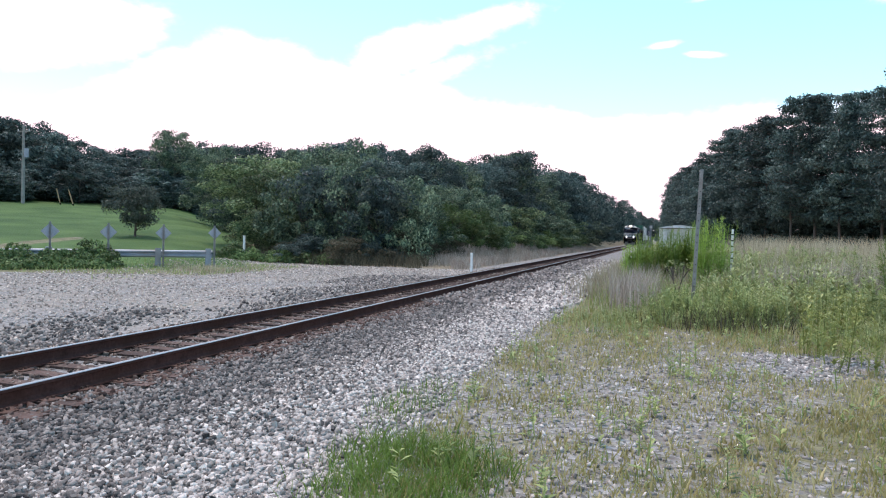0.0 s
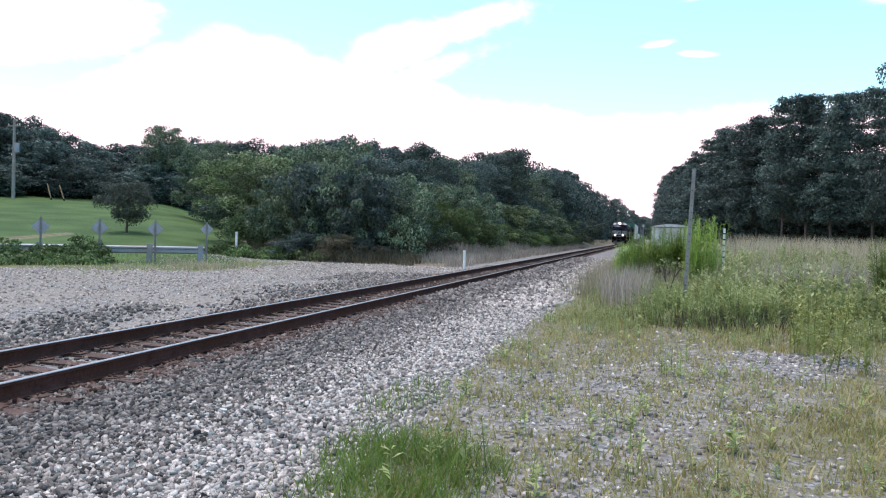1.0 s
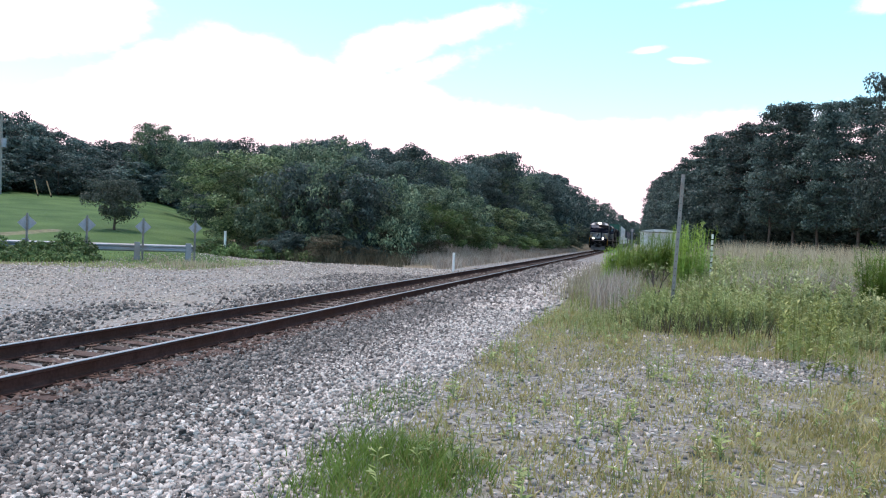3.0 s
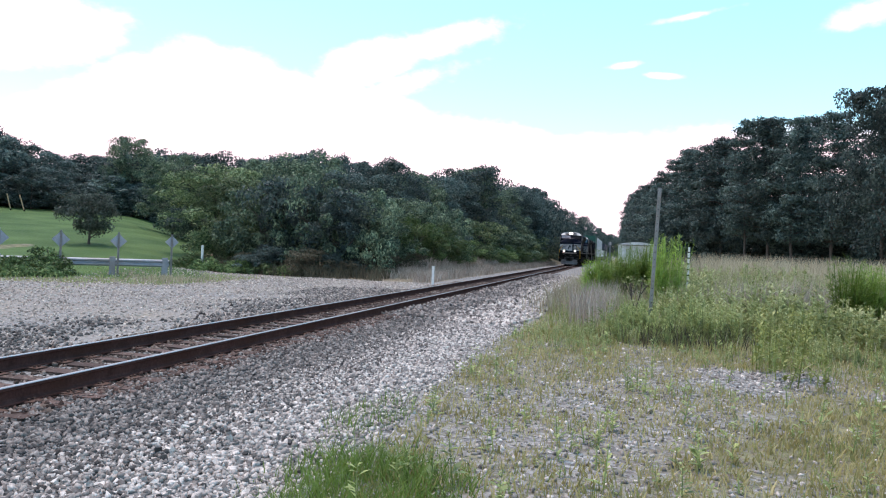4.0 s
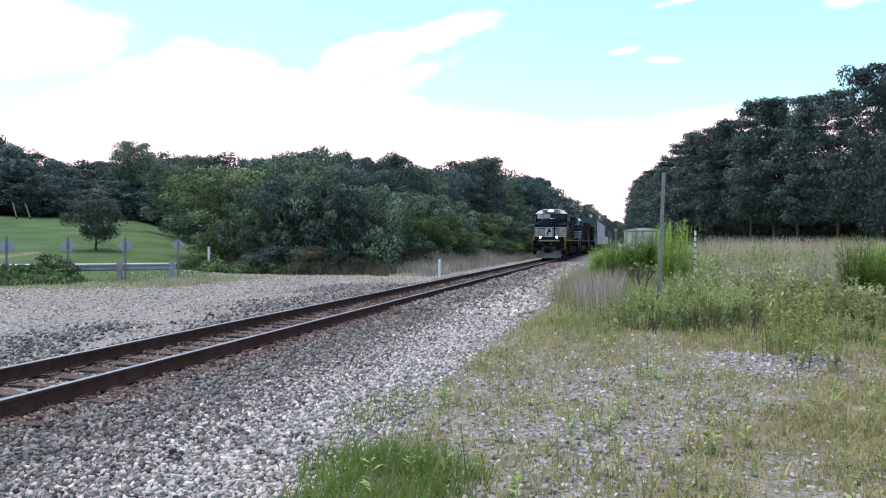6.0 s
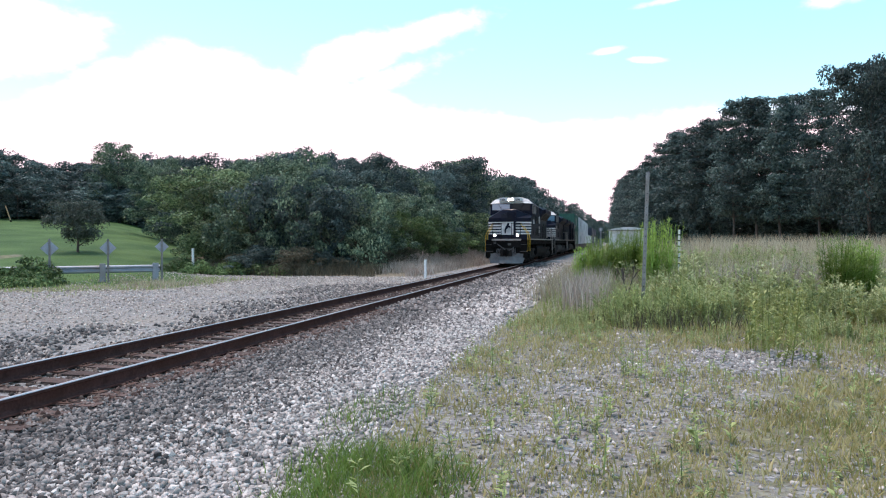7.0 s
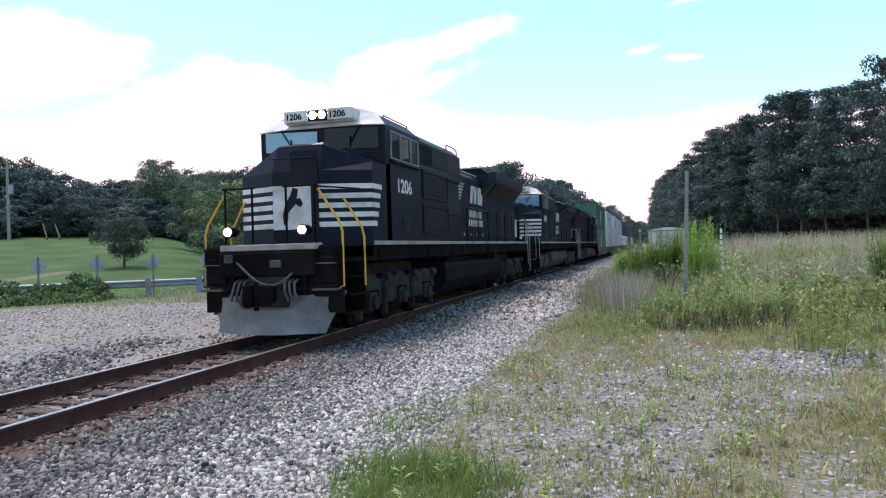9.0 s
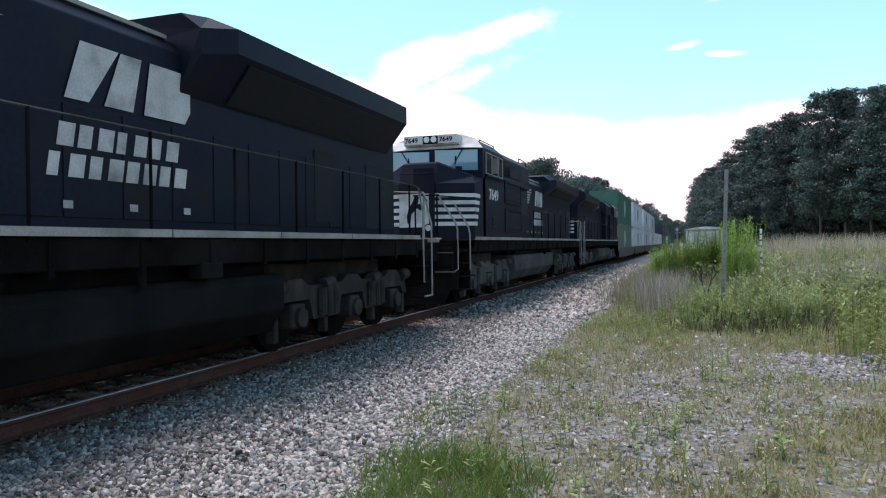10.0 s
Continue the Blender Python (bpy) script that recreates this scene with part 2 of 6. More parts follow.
M = dict(
    ground=ground_mat(),
    ballast=stones_mat("granite_ballast", [(0.060, 0.056, 0.054), (0.147, 0.134, 0.125), (0.245, 0.221, 0.203), (0.436, 0.390, 0.353)]),
    chips=stones_mat("limestone_chips", [(0.164, 0.148, 0.136), (0.392, 0.352, 0.321), (0.610, 0.548, 0.498), (0.860, 0.785, 0.711)]),
    rust_chips=stones_mat("rust_flakes", [(0.05, 0.033, 0.028), (0.10, 0.060, 0.049), (0.15, 0.094, 0.078), (0.24, 0.175, 0.152)]),
    grit=stones_mat("weedy_grit", [(0.165, 0.150, 0.136), (0.310, 0.280, 0.252), (0.480, 0.425, 0.381), (0.850, 0.765, 0.693)]),
    lot=stones_mat("sandy_gravel", [(0.229, 0.190, 0.163), (0.403, 0.345, 0.298), (0.545, 0.470, 0.405), (0.730, 0.640, 0.558)]),
    rusty=stones_mat("rust_stained_ballast", [(0.060, 0.045, 0.037), (0.142, 0.105, 0.086), (0.218, 0.165, 0.135), (0.360, 0.295, 0.251)]),
    fern=leafy("feathery_leaves", [(0.135, 0.18, 0.070), (0.25, 0.31, 0.118), (0.40, 0.45, 0.18)], 0.5, 0.3, 0.8),
    rail_web=surf("rusted_rail", (0.056, 0.025, 0.021), (0.105, 0.049, 0.041), 4, 0.9, 0.0, spec=0.05, fine=30, stain=(0.072, 0.030, 0.021)),
    rail_top=surf("worn_railhead", (0.35, 0.34, 0.34), (0.5, 0.48, 0.47), 5, 0.35, 0.9, bump=0.05),
    tie=surf("weathered_tie", (0.060, 0.037, 0.030), (0.145, 0.090, 0.073), 3, 0.9, fine=22, bump=0.8, stain=(0.10, 0.050, 0.038), per=0.3),
    plate=surf("rusty_plate", (0.07, 0.038, 0.028), (0.15, 0.075, 0.052), 8, 0.85, 0.1),
    steel=surf("galvanised_steel", (0.23, 0.26, 0.30), (0.36, 0.40, 0.45), 2.0, 0.5, 0.55, bump=0.1, fine=30, stain=(0.26, 0.25, 0.25)),
    pole=surf("grey_post_steel", (0.20, 0.20, 0.20), (0.34, 0.33, 0.32), 3, 0.6, 0.4, stain=(0.22, 0.15, 0.10)),
    white=surf("weathered_white_paint", (0.74, 0.73, 0.70), (0.88, 0.87, 0.84), 2.5, 0.6, bump=0.08, stain=(0.48, 0.44, 0.38)),
    wood_post=surf("utility_pole_wood", (0.22, 0.20, 0.18), (0.38, 0.35, 0.32), 2, 0.9),
    bark=surf("bark", (0.05, 0.04, 0.032), (0.13, 0.105, 0.085), 5, 0.95, bump=0.9, fine=25),
    pine_bark=surf("pine_bark", (0.07, 0.058, 0.05), (0.15, 0.125, 0.108), 5, 0.95, bump=0.9, fine=25),
    # wide leaf ramps: sunlit clumps and dark hollows are partly put into the colours
    leaf_a=leafy("broad_leaves", [(0.026, 0.046, 0.034), (0.092, 0.148, 0.096), (0.27, 0.345, 0.205)]),
    leaf_d=leafy("dull_leaves", [(0.034, 0.046, 0.038), (0.075, 0.092, 0.072), (0.13, 0.15, 0.115)]),
    # the blue in these leaves includes the haze over the distant woods
    leaf_b=leafy("dark_leaves", [(0.024, 0.044, 0.044), (0.074, 0.118, 0.108), (0.175, 0.24, 0.20)]),
    leaf_c=leafy("bright_leaves", [(0.040, 0.068, 0.036), (0.130, 0.196, 0.092), (0.34, 0.42, 0.21)]),
    leaf_p=leafy("pine_needles", [(0.026, 0.046, 0.046), (0.070, 0.115, 0.104), (0.155, 0.22, 0.18)], 0.55, 0.15),
    vine=leafy("vine_leaves", [(0.04, 0.075, 0.030), (0.095, 0.160, 0.058), (0.19, 0.275, 0.105)]),
    blade=leafy("grass_blades", [(0.18, 0.222, 0.062), (0.33, 0.372, 0.110), (0.52, 0.53, 0.21)], 0.5, 0.3, 1.2),
    lush=leafy("lush_grass", [(0.14, 0.25, 0.045), (0.25, 0.40, 0.08), (0.40, 0.55, 0.15)], 0.45, 0.35, 1.4),
    pale=leafy("pale_short_grass", [(0.26, 0.22, 0.088), (0.43, 0.36, 0.15), (0.62, 0.51, 0.28)], 0.6, 0.3, 0.9),
    weed=leafy("tall_weeds", [(0.19, 0.245, 0.09), (0.37, 0.43, 0.175), (0.60, 0.61, 0.32)], 0.5, 0.3, 0.8),
    straw=leafy("dry_grass", [(0.30, 0.24, 0.16), (0.48, 0.40, 0.28), (0.62, 0.54, 0.39)], 0.7, 0.3, 0.8),
    bank=leafy("brown_bank_grass", [(0.22, 0.175, 0.145), (0.38, 0.31, 0.26), (0.54, 0.46, 0.39)], 0.8, 0.2, 0.8),
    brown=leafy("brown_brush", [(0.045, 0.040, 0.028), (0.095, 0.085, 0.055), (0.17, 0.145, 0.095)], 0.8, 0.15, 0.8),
    black=surf("black_loco_paint", (0.0036, 0.0052, 0.0132), (0.0072, 0.0098, 0.0225), 1.2, 0.48, bump=0.04, fine=18, spec=0.13, stain=(0.011, 0.011, 0.013), stain_scale=1.1),
    under=surf("greasy_underframe", (0.0032, 0.003, 0.0028), (0.0095, 0.0086, 0.0082), 4, 0.8, 0.0, spec=0.04, stain=(0.018, 0.016, 0.015)),
    tank=surf("dusty_tank", (0.005, 0.005, 0.005), (0.012, 0.0115, 0.011), 1.5, 0.7, 0.0, spec=0.05, stain=(0.017, 0.017, 0.016)),
    grille=surf("dark_mesh", (0.006, 0.006, 0.007), (0.016, 0.016, 0.018), 60, 0.7, 0.3, bump=0.8, fine=120),
    mark=surf("dirty_white_paint", (0.50, 0.49, 0.47), (0.72, 0.71, 0.69), 3, 0.55, bump=0.05, stain=(0.36, 0.34, 0.31), stain_scale=2.0),
    sill=surf("grey_sill_stripe", (0.22, 0.20, 0.18), (0.36, 0.33, 0.30), 2, 0.6, bump=0.05, stain=(0.14, 0.12, 0.11), stain_scale=1.6),
    faded=surf("faded_lettering", (0.36, 0.345, 0.32), (0.58, 0.56, 0.53), 3, 0.6, bump=0.05, stain=(0.20, 0.185, 0.17), stain_scale=2.6),
    grime=surf("oily_running_gear", (0.014, 0.0125, 0.0115), (0.042, 0.037, 0.034), 3, 0.75, spec=0.12, stain=(0.06, 0.052, 0.046), stain_scale=2.2),
    dusty=surf("dusty_running_gear", (0.035, 0.033, 0.032), (0.085, 0.080, 0.076), 3, 0.8, spec=0.1, stain=(0.12, 0.11, 0.10)),
    yellow=surf("yellow_handrail", (0.55, 0.30, 0.025), (0.72, 0.42, 0.04), 4, 0.5, bump=0.05),
    rubber=surf("rubber_hose", (0.05, 0.05, 0.05), (0.10, 0.10, 0.10), 6, 0.7),
    glass=surf("cab_glass", (0.012, 0.016, 0.022), (0.02, 0.026, 0.034), 1, 0.06, bump=0.0, spec=0.9),
    side_glass=surf("shaded_side_glass", (0.006, 0.008, 0.011), (0.012, 0.015, 0.02), 1, 0.25, bump=0.0, spec=0.25),
    # pale blue base colour stands in for the sky's reflection
    sky_glass=surf("cab_glass_painted_sky", (0.13, 0.25, 0.32), (0.19, 0.33, 0.41), 1, 0.05, bump=0.0, spec=1.0),
    plow=surf("worn_plow_steel", (0.08, 0.08, 0.083), (0.17, 0.168, 0.17), 2.5, 0.65, 0.1, bump=0.15, stain=(0.21, 0.205, 0.20), stain_scale=1.5),
    lamp=glow("lit_headlamp", (1.0, 0.93, 0.80), 60.0),
    lens=surf("lamp_lens", (0.55, 0.55, 0.52), (0.7, 0.7, 0.66), 5, 0.1, bump=0, spec=0.8),
    shell_green=surf("green_container", (0.03, 0.14, 0.095), (0.05, 0.20, 0.14), 1.5, 0.55, bump=0.05, stain=(0.03, 0.07, 0.055)),
    shell_olive=surf("pale_green_container", (0.12, 0.19, 0.13), (0.17, 0.25, 0.17), 1.5, 0.55, bump=0.05, stain=(0.09, 0.12, 0.09)),
    shell_silver=surf("silver_container", (0.70, 0.71, 0.72), (0.82, 0.825, 0.83), 1.5, 0.5, 0.0, bump=0.05, stain=(0.45, 0.46, 0.47)),
    shell_white=surf("white_container", (0.76, 0.77, 0.78), (0.86, 0.865, 0.87), 1.5, 0.5, bump=0.05, stain=(0.45, 0.45, 0.44)),
    shell_dark=surf("dark_blue_container", (0.03, 0.04, 0.06), (0.05, 0.06, 0.09), 1.5, 0.5, bump=0.05),
    car=surf("brown_well_car", (0.06, 0.05, 0.045), (0.13, 0.105, 0.09), 2, 0.75, stain=(0.17, 0.12, 0.09)),
    orange=surf("orange_marker", (0.40, 0.24, 0.12), (0.52, 0.33, 0.18), 4, 0.6),
)


# ---- mesh helpers ----
def mesh_of(name, bm, mat):
    me = bpy.data.meshes.new(name)
    bmesh.ops.recalc_face_normals(bm, faces=bm.faces)
    bm.to_mesh(me)
    bm.free()
    me.materials.append(mat)
    return me


def part(name, bm, material, parent=None, label=""):
    ob = new(name, mesh_of(name, bm, material))
    ob.parent = parent
    return tagged(ob, label) if label else ob


def soup(name, verts, faces, mat, parent=None, smooth=False):
    me = bpy.data.meshes.new(name)
    v = np.asarray(verts, dtype=np.float32).reshape(-1, 3)
    f = np.asarray(faces, dtype=np.int32)
    k = f.shape[1]
    me.vertices.add(len(v)); me.vertices.foreach_set("co", v.ravel())
    me.loops.add(f.size); me.loops.foreach_set("vertex_index", f.ravel())
    me.polygons.add(len(f)); me.polygons.foreach_set("loop_start", np.arange(0, f.size, k, dtype=np.int32))
    me.update(calc_edges=True)
    me.materials.append(mat)
    if smooth:
        me.shade_smooth()
    ob = new(name, me)
    ob.parent = parent
    return ob


def box(bm, x0, x1, y0, y1, z0, z1, bev=0.0):
    g = bmesh.ops.create_cube(bm, size=1.0)
    vs = g["verts"]
    for v in vs:
        v.co = Vector((x0 + (v.co.x + 0.5) * (x1 - x0), y0 + (v.co.y + 0.5) * (y1 - y0), z0 + (v.co.z + 0.5) * (z1 - z0)))
    if bev:
        es = list({e for v in vs for e in v.link_edges})
        bmesh.ops.bevel(bm, geom=es, offset=bev, segments=2, affect="EDGES", profile=0.5)
    return bm


def cyl(bm, p0, p1, r0, r1=None, seg=10):
    p0, p1 = Vector(p0), Vector(p1)
    d = p1 - p0
    m = Matrix.Translation((p0 + p1) / 2) @ d.to_track_quat("Z", "Y").to_matrix().to_4x4()
    bmesh.ops.create_cone(bm, cap_ends=True, segments=seg, radius1=r0, radius2=r0 if r1 is None else r1, depth=d.length, matrix=m)
    return bm


def tube(bm, pts, r, seg=7):
    for a, b in zip(pts, pts[1:]):
        cyl(bm, a, b, r, seg=seg)
    for p in pts[1:-1]:
        bmesh.ops.create_icosphere(bm, subdivisions=1, radius=r * 1.02, matrix=Matrix.Translation(p))
    return bm


def prism(bm, pts, axis, a, b, bev=0.0):
    """A polygon of (u, v) pulled along an axis: x: (y, z); y: (x, z); z: (x, y)."""
    def at(u, v, w):
        return {"x": (w, u, v), "y": (u, w, v), "z": (u, v, w)}[axis]
    lo, hi = [bm.verts.new(at(u, v, a)) for u, v in pts], [bm.verts.new(at(u, v, b)) for u, v in pts]
    fs = [bm.faces.new(lo), bm.faces.new(hi)]
    k = len(pts)
    for i in range(k):
        fs.append(bm.faces.new((lo[i], lo[(i + 1) % k], hi[(i + 1) % k], hi[i])))
    if bev:
        es = list({e for f in fs for e in f.edges})
        bmesh.ops.bevel(bm, geom=es, offset=bev, segments=2, affect="EDGES", profile=0.5)
    return bm


def B():
    return bmesh.new()


def text_part(name, words, size, m, mat, parent, squeeze=1.0):
    cu = bpy.data.curves.new(name, "FONT")
    cu.body, cu.size, cu.extrude, cu.offset = words, size, 0.003, size * 0.022
    tmp = bpy.data.objects.new(name, cu)
    me = bpy.data.meshes.new_from_object(tmp)
    bpy.data.objects.remove(tmp)
    me.transform(m @ Matrix.Diagonal((squeeze, 1, 1, 1)))
    me.materials.clear()
    me.materials.append(mat)
    ob = new(name, me)
    ob.parent = parent
    return ob


def empty(name, m=None):
    ob = new(name)
    ob.empty_display_size = 0.3
    if m is not None:
        ob.matrix_world = m
    return ob


def smooth(a, b, x):
    t = min(1.0, max(0.0, (x - a) / (b - a)))
    return t * t * (3 - 2 * t)
# ---- the ground: one sheet ----
TRACK_X, RAIL_TOP = -6.9, 0.30


def lie(x, y):
    """Height of the ground."""
    d = x - TRACK_X
    z = 0.075 * (1 - smooth(1.5, 3.6, d)) if d > 0 else 0.075 - 0.05 * smooth(1.5, 2.6, -d)
    z += 1.25 * smooth(14, 44, y) * smooth(-2.5, 3.0, x) * (1 - 0.4 * smooth(60, 140, y))
    r, az = math.hypot(x, y), math.degrees(math.atan2(x, y))
    z += 0.072 * max(0.0, min(r, 125) - 36) * smooth(-30, -39, az) * (1 - smooth(100, 130, -az))
    z += 0.8 * smooth(3.8, 6.8, -d) * smooth(36, 50, y) * (1 - smooth(-30, -39, az) if az > -60 else 0)
    z += 0.03 * noise.noise((x * 0.35, y * 0.35, 0)) * smooth(2.2, 4, abs(d))
    return z


def cover(x, y):
    """Share of weeds, dry grass, mown field and sandy dirt."""
    n1 = noise.noise((x * 0.45, y * 0.3, 3.0))
    n2 = noise.noise((x * 0.8, y * 0.6, 9.0))
    az = math.degrees(math.atan2(x, y))
    edge = -2.75 + 0.25 * n1 + 0.5 * smooth(9, 3, y)
    g = d = f = s = 0.0
    if x > TRACK_X:
        g = smooth(edge, edge + 0.7, x) * (0.50 + 0.22 * n1)
        bare = smooth(1.6, 0.5, math.hypot((x - 2.7) / 1.3, (y - 12.4) / 0.8) + 1.3 * n2 + 0.5 * noise.noise((x * 2.3, y * 1.9, 4))) + smooth(3.0, 0.6, math.hypot(x + 0.2, (y - 8.0) / 1.3) + 0.9 * n2) * 0.35
        g -= 0.5 * bare
        g = max(g, smooth(14, 17, y) * smooth(edge, edge + 1, x) * 0.95)
        d = smooth(edge, edge + 1.0, x) * (0.42 + 0.3 * n2) - 0.35 * bare
        s = 0.30 + smooth(2.5, 6, x) * 0.3
    else:
        back = -11.5 - 9.0 * smooth(38, 33, y)
        g = smooth(36.5, 40, y - 0.25 * (x + 14)) * smooth(-9.6, -11.5, x) * 0.4
        d = smooth(35.5, 38, y) * smooth(-9.3, -10.5, x) * 0.85
        # verge round the guard rail
        lineup = y - (24.3 + 0.42 * (x + 17))
        v = smooth(-0.3, 0.8, lineup) * smooth(-16.5, -18, x) * (1 - smooth(33.5, 35, y + 0.2 * (x + 22)))
        g, d = max(g, 0.62 * v), max(d, 0.55 * v)
        s = 0.5 + 0.35 * n1 - 0.2 * smooth(-12, -9.5, x)
        f = smooth(-31, -34, az) * smooth(33, 38, math.hypot(x, y))
        drive = abs(math.hypot(x, y) - 49 - 1.2 * (az + 46))
        if az < -44:
            f *= smooth(0.7, 1.6, drive)
        g = max(g, 0.35 * smooth(0.1, 0.5, n1) * smooth(-9.5, -11, x))
    return (max(0, g), max(0, d), f, max(0, s))


def make_ground():
    def steps(*spans):
        out = []
        for a, b, k in spans:
            out += [a + (b - a) * i / k for i in range(k)]
        return out + [spans[-1][1]]
    xs = steps((-900, -160, 6), (-160, -40, 24), (-40, -9.5, 62), (-9.5, 6, 62), (6, 30, 24), (30, 160, 12), (160, 900, 5))
    ys = steps((-400, -20, 6), (-20, 2, 8), (2, 20, 72), (20, 50, 60), (50, 150, 40), (150, 900, 12))
    vs = [(x, y, lie(x, y)) for y in ys for x in xs]
    w = len(xs)
    fs = [(j * w + i, j * w + i + 1, (j + 1) * w + i + 1, (j + 1) * w + i) for j in range(len(ys) - 1) for i in range(w - 1)]
    ob = soup("ground", vs, fs, M["ground"], smooth=True)
    att = ob.data.color_attributes.new("cover", "FLOAT_COLOR", "POINT")
    att.data.foreach_set("color", np.array([cover(x, y) for y in ys for x in xs], dtype=np.float32).ravel())
    tagged(ob, "gravel, weeds and mown field beside the line", "ground", kind="structure")


make_ground()


# ---- the track ----
def rail_profile():
    half = [(0.0, 0.0), (0.076, 0.0), (0.076, 0.012), (0.02, 0.03), (0.009, 0.05), (0.009, 0.125), (0.036, 0.137), (0.036, 0.165)]
    return half[1:] + [(-x, z) for x, z in reversed(half[1:])]


def make_rails():
    for s in (-1, 1):
        x = TRACK_X + s * 0.7535
        e = empty("rail", pose(x, 0, RAIL_TOP - 0.172 * 1.1))
        e.scale = (1.0, 1.0, 1.1)
        tagged(e, "rusty steel rail with a worn bright head", "rail", "rails", "structure")
        part("web", prism(B(), rail_profile(), "y", -60, 700), M["rail_web"], e)
        part("railhead", prism(B(), [(-0.031, 0.1655), (0.031, 0.1655), (0.027, 0.172), (-0.027, 0.172)], "y", -60, 700), M["rail_top"], e)


def tie_mesh(seed):
    rng = random.Random(seed)
    bm = box(B(), -1.3, 1.3, -0.115, 0.115, -0.09, 0.0, 0.012)
    for v in bm.verts:
        v.co += Vector((rng.uniform(-.03, .03), rng.uniform(-.012, .012), rng.uniform(-.012, .006)))
    return mesh_of("tie", bm, M["tie"])


def make_ties():
    bed = tagged(empty("track_bed", pose(TRACK_X, 0, RAIL_TOP - 0.1905)), "wooden ties bedded in grey ballast", "track", kind="structure")
    rng = random.Random(4)
    kinds = [tie_mesh(i) for i in range(5)]
    bm = B()
    box(bm, -0.95, -0.56, -0.09, 0.09, 0.0, 0.012)
    box(bm, 0.56, 0.95, -0.09, 0.09, 0.0, 0.012)
    for sx in (-0.7535, 0.7535):
        for o in (-0.10, 0.10):
            box(bm, sx + o - 0.012, sx + o + 0.012, -0.05, -0.02, 0.01, 0.035)
            box(bm, sx + o - 0.012, sx + o + 0.012, 0.02, 0.05, 0.01, 0.035)
    plates = mesh_of("tie_plate", bm, M["plate"])
    y, i = 1.0, 0
    while i < 280:
        if i < 140 or y < 160:
            o = new("tie", kinds[rng.randrange(5)])
            o.parent = bed
            o.matrix_local = pose(rng.uniform(-.05, .05), y, 0.0, 0, 0, rng.uniform(-1.3, 1.3))
            if i < 60:
                p = new("tie_plate", plates)
                p.parent = o
        y += 0.53 + rng.uniform(-.03, .03)
        i += 1


make_rails()
make_ties()


# ---- trees: tapered trunk, limbs and a crown of small leaves in clumps ----
def leaves(rng, centres, radii, per, size, droop=0.0, flat=1.0):
    """Leaf cards on the shells of clumps. centres (k,3), radii (k,)."""
    k = len(centres)
    idx = np.repeat(np.arange(k), per)
    n = len(idx)
    d = rng.normal(size=(n, 3))
    d /= np.linalg.norm(d, axis=1)[:, None]
    d[:, 2] = np.abs(d[:, 2]) * np.where(rng.random(n) < 0.72, 1, -1)
    rad = radii[idx] * (0.55 + 0.5 * rng.random(n) ** 0.6)
    p = centres[idx] + d * rad[:, None] * np.array([1, 1, flat])
    nrm = d + rng.normal(scale=0.55, size=(n, 3))
    nrm /= np.linalg.norm(nrm, axis=1)[:, None]
    a = np.cross(nrm, rng.normal(size=(n, 3)))
    a /= np.linalg.norm(a, axis=1)[:, None]
    b = np.cross(nrm, a)
    s = size * (0.6 + 0.8 * rng.random(n))[:, None]
    v = np.stack([p + a * s - [0, 0, droop], p - a * s * 0.6 + b * s * 0.5, p - a * s * 0.6 - b * s * 0.5], 1)
    return v.reshape(-1, 3), np.arange(n * 3).reshape(-1, 3)


def trunk_mesh(name, rng, height, r, limbs, mat, start=0.35, boughs=()):
    bm = B()
    p, pts = Vector((0, 0, -0.3)), []
    for i in range(6):
        pts.append(p.copy())
        p += Vector((rng.normal() * 0.05 * height / 6, rng.normal() * 0.05 * height / 6, (height + 0.3) / 5))
    for i in range(5):
        cyl(bm, pts[i], pts[i + 1], r * (1 - i / 5.6), r * (1 - (i + 1) / 5.6), 8)
    for _ in range(limbs):
        f = start + (0.84 - start) * rng.random()
        i = min(4, int(f * 5))
        a = pts[i].lerp(pts[i + 1], f * 5 - i)
        t = rng.random() * 6.283
        ln = height * (0.16 + 0.18 * rng.random()) * (1.0 if height < 15 else 0.45)
        b = a + Vector((math.cos(t) * ln, math.sin(t) * ln, ln * (0.3 + 0.7 * rng.random())))
        cyl(bm, a, b, r * (1 - f) * 0.5 + 0.015, 0.012, 5)
    for a, b in boughs:
        cyl(bm, a, b, 0.05, 0.012, 4)
    return mesh_of(name, bm, mat)


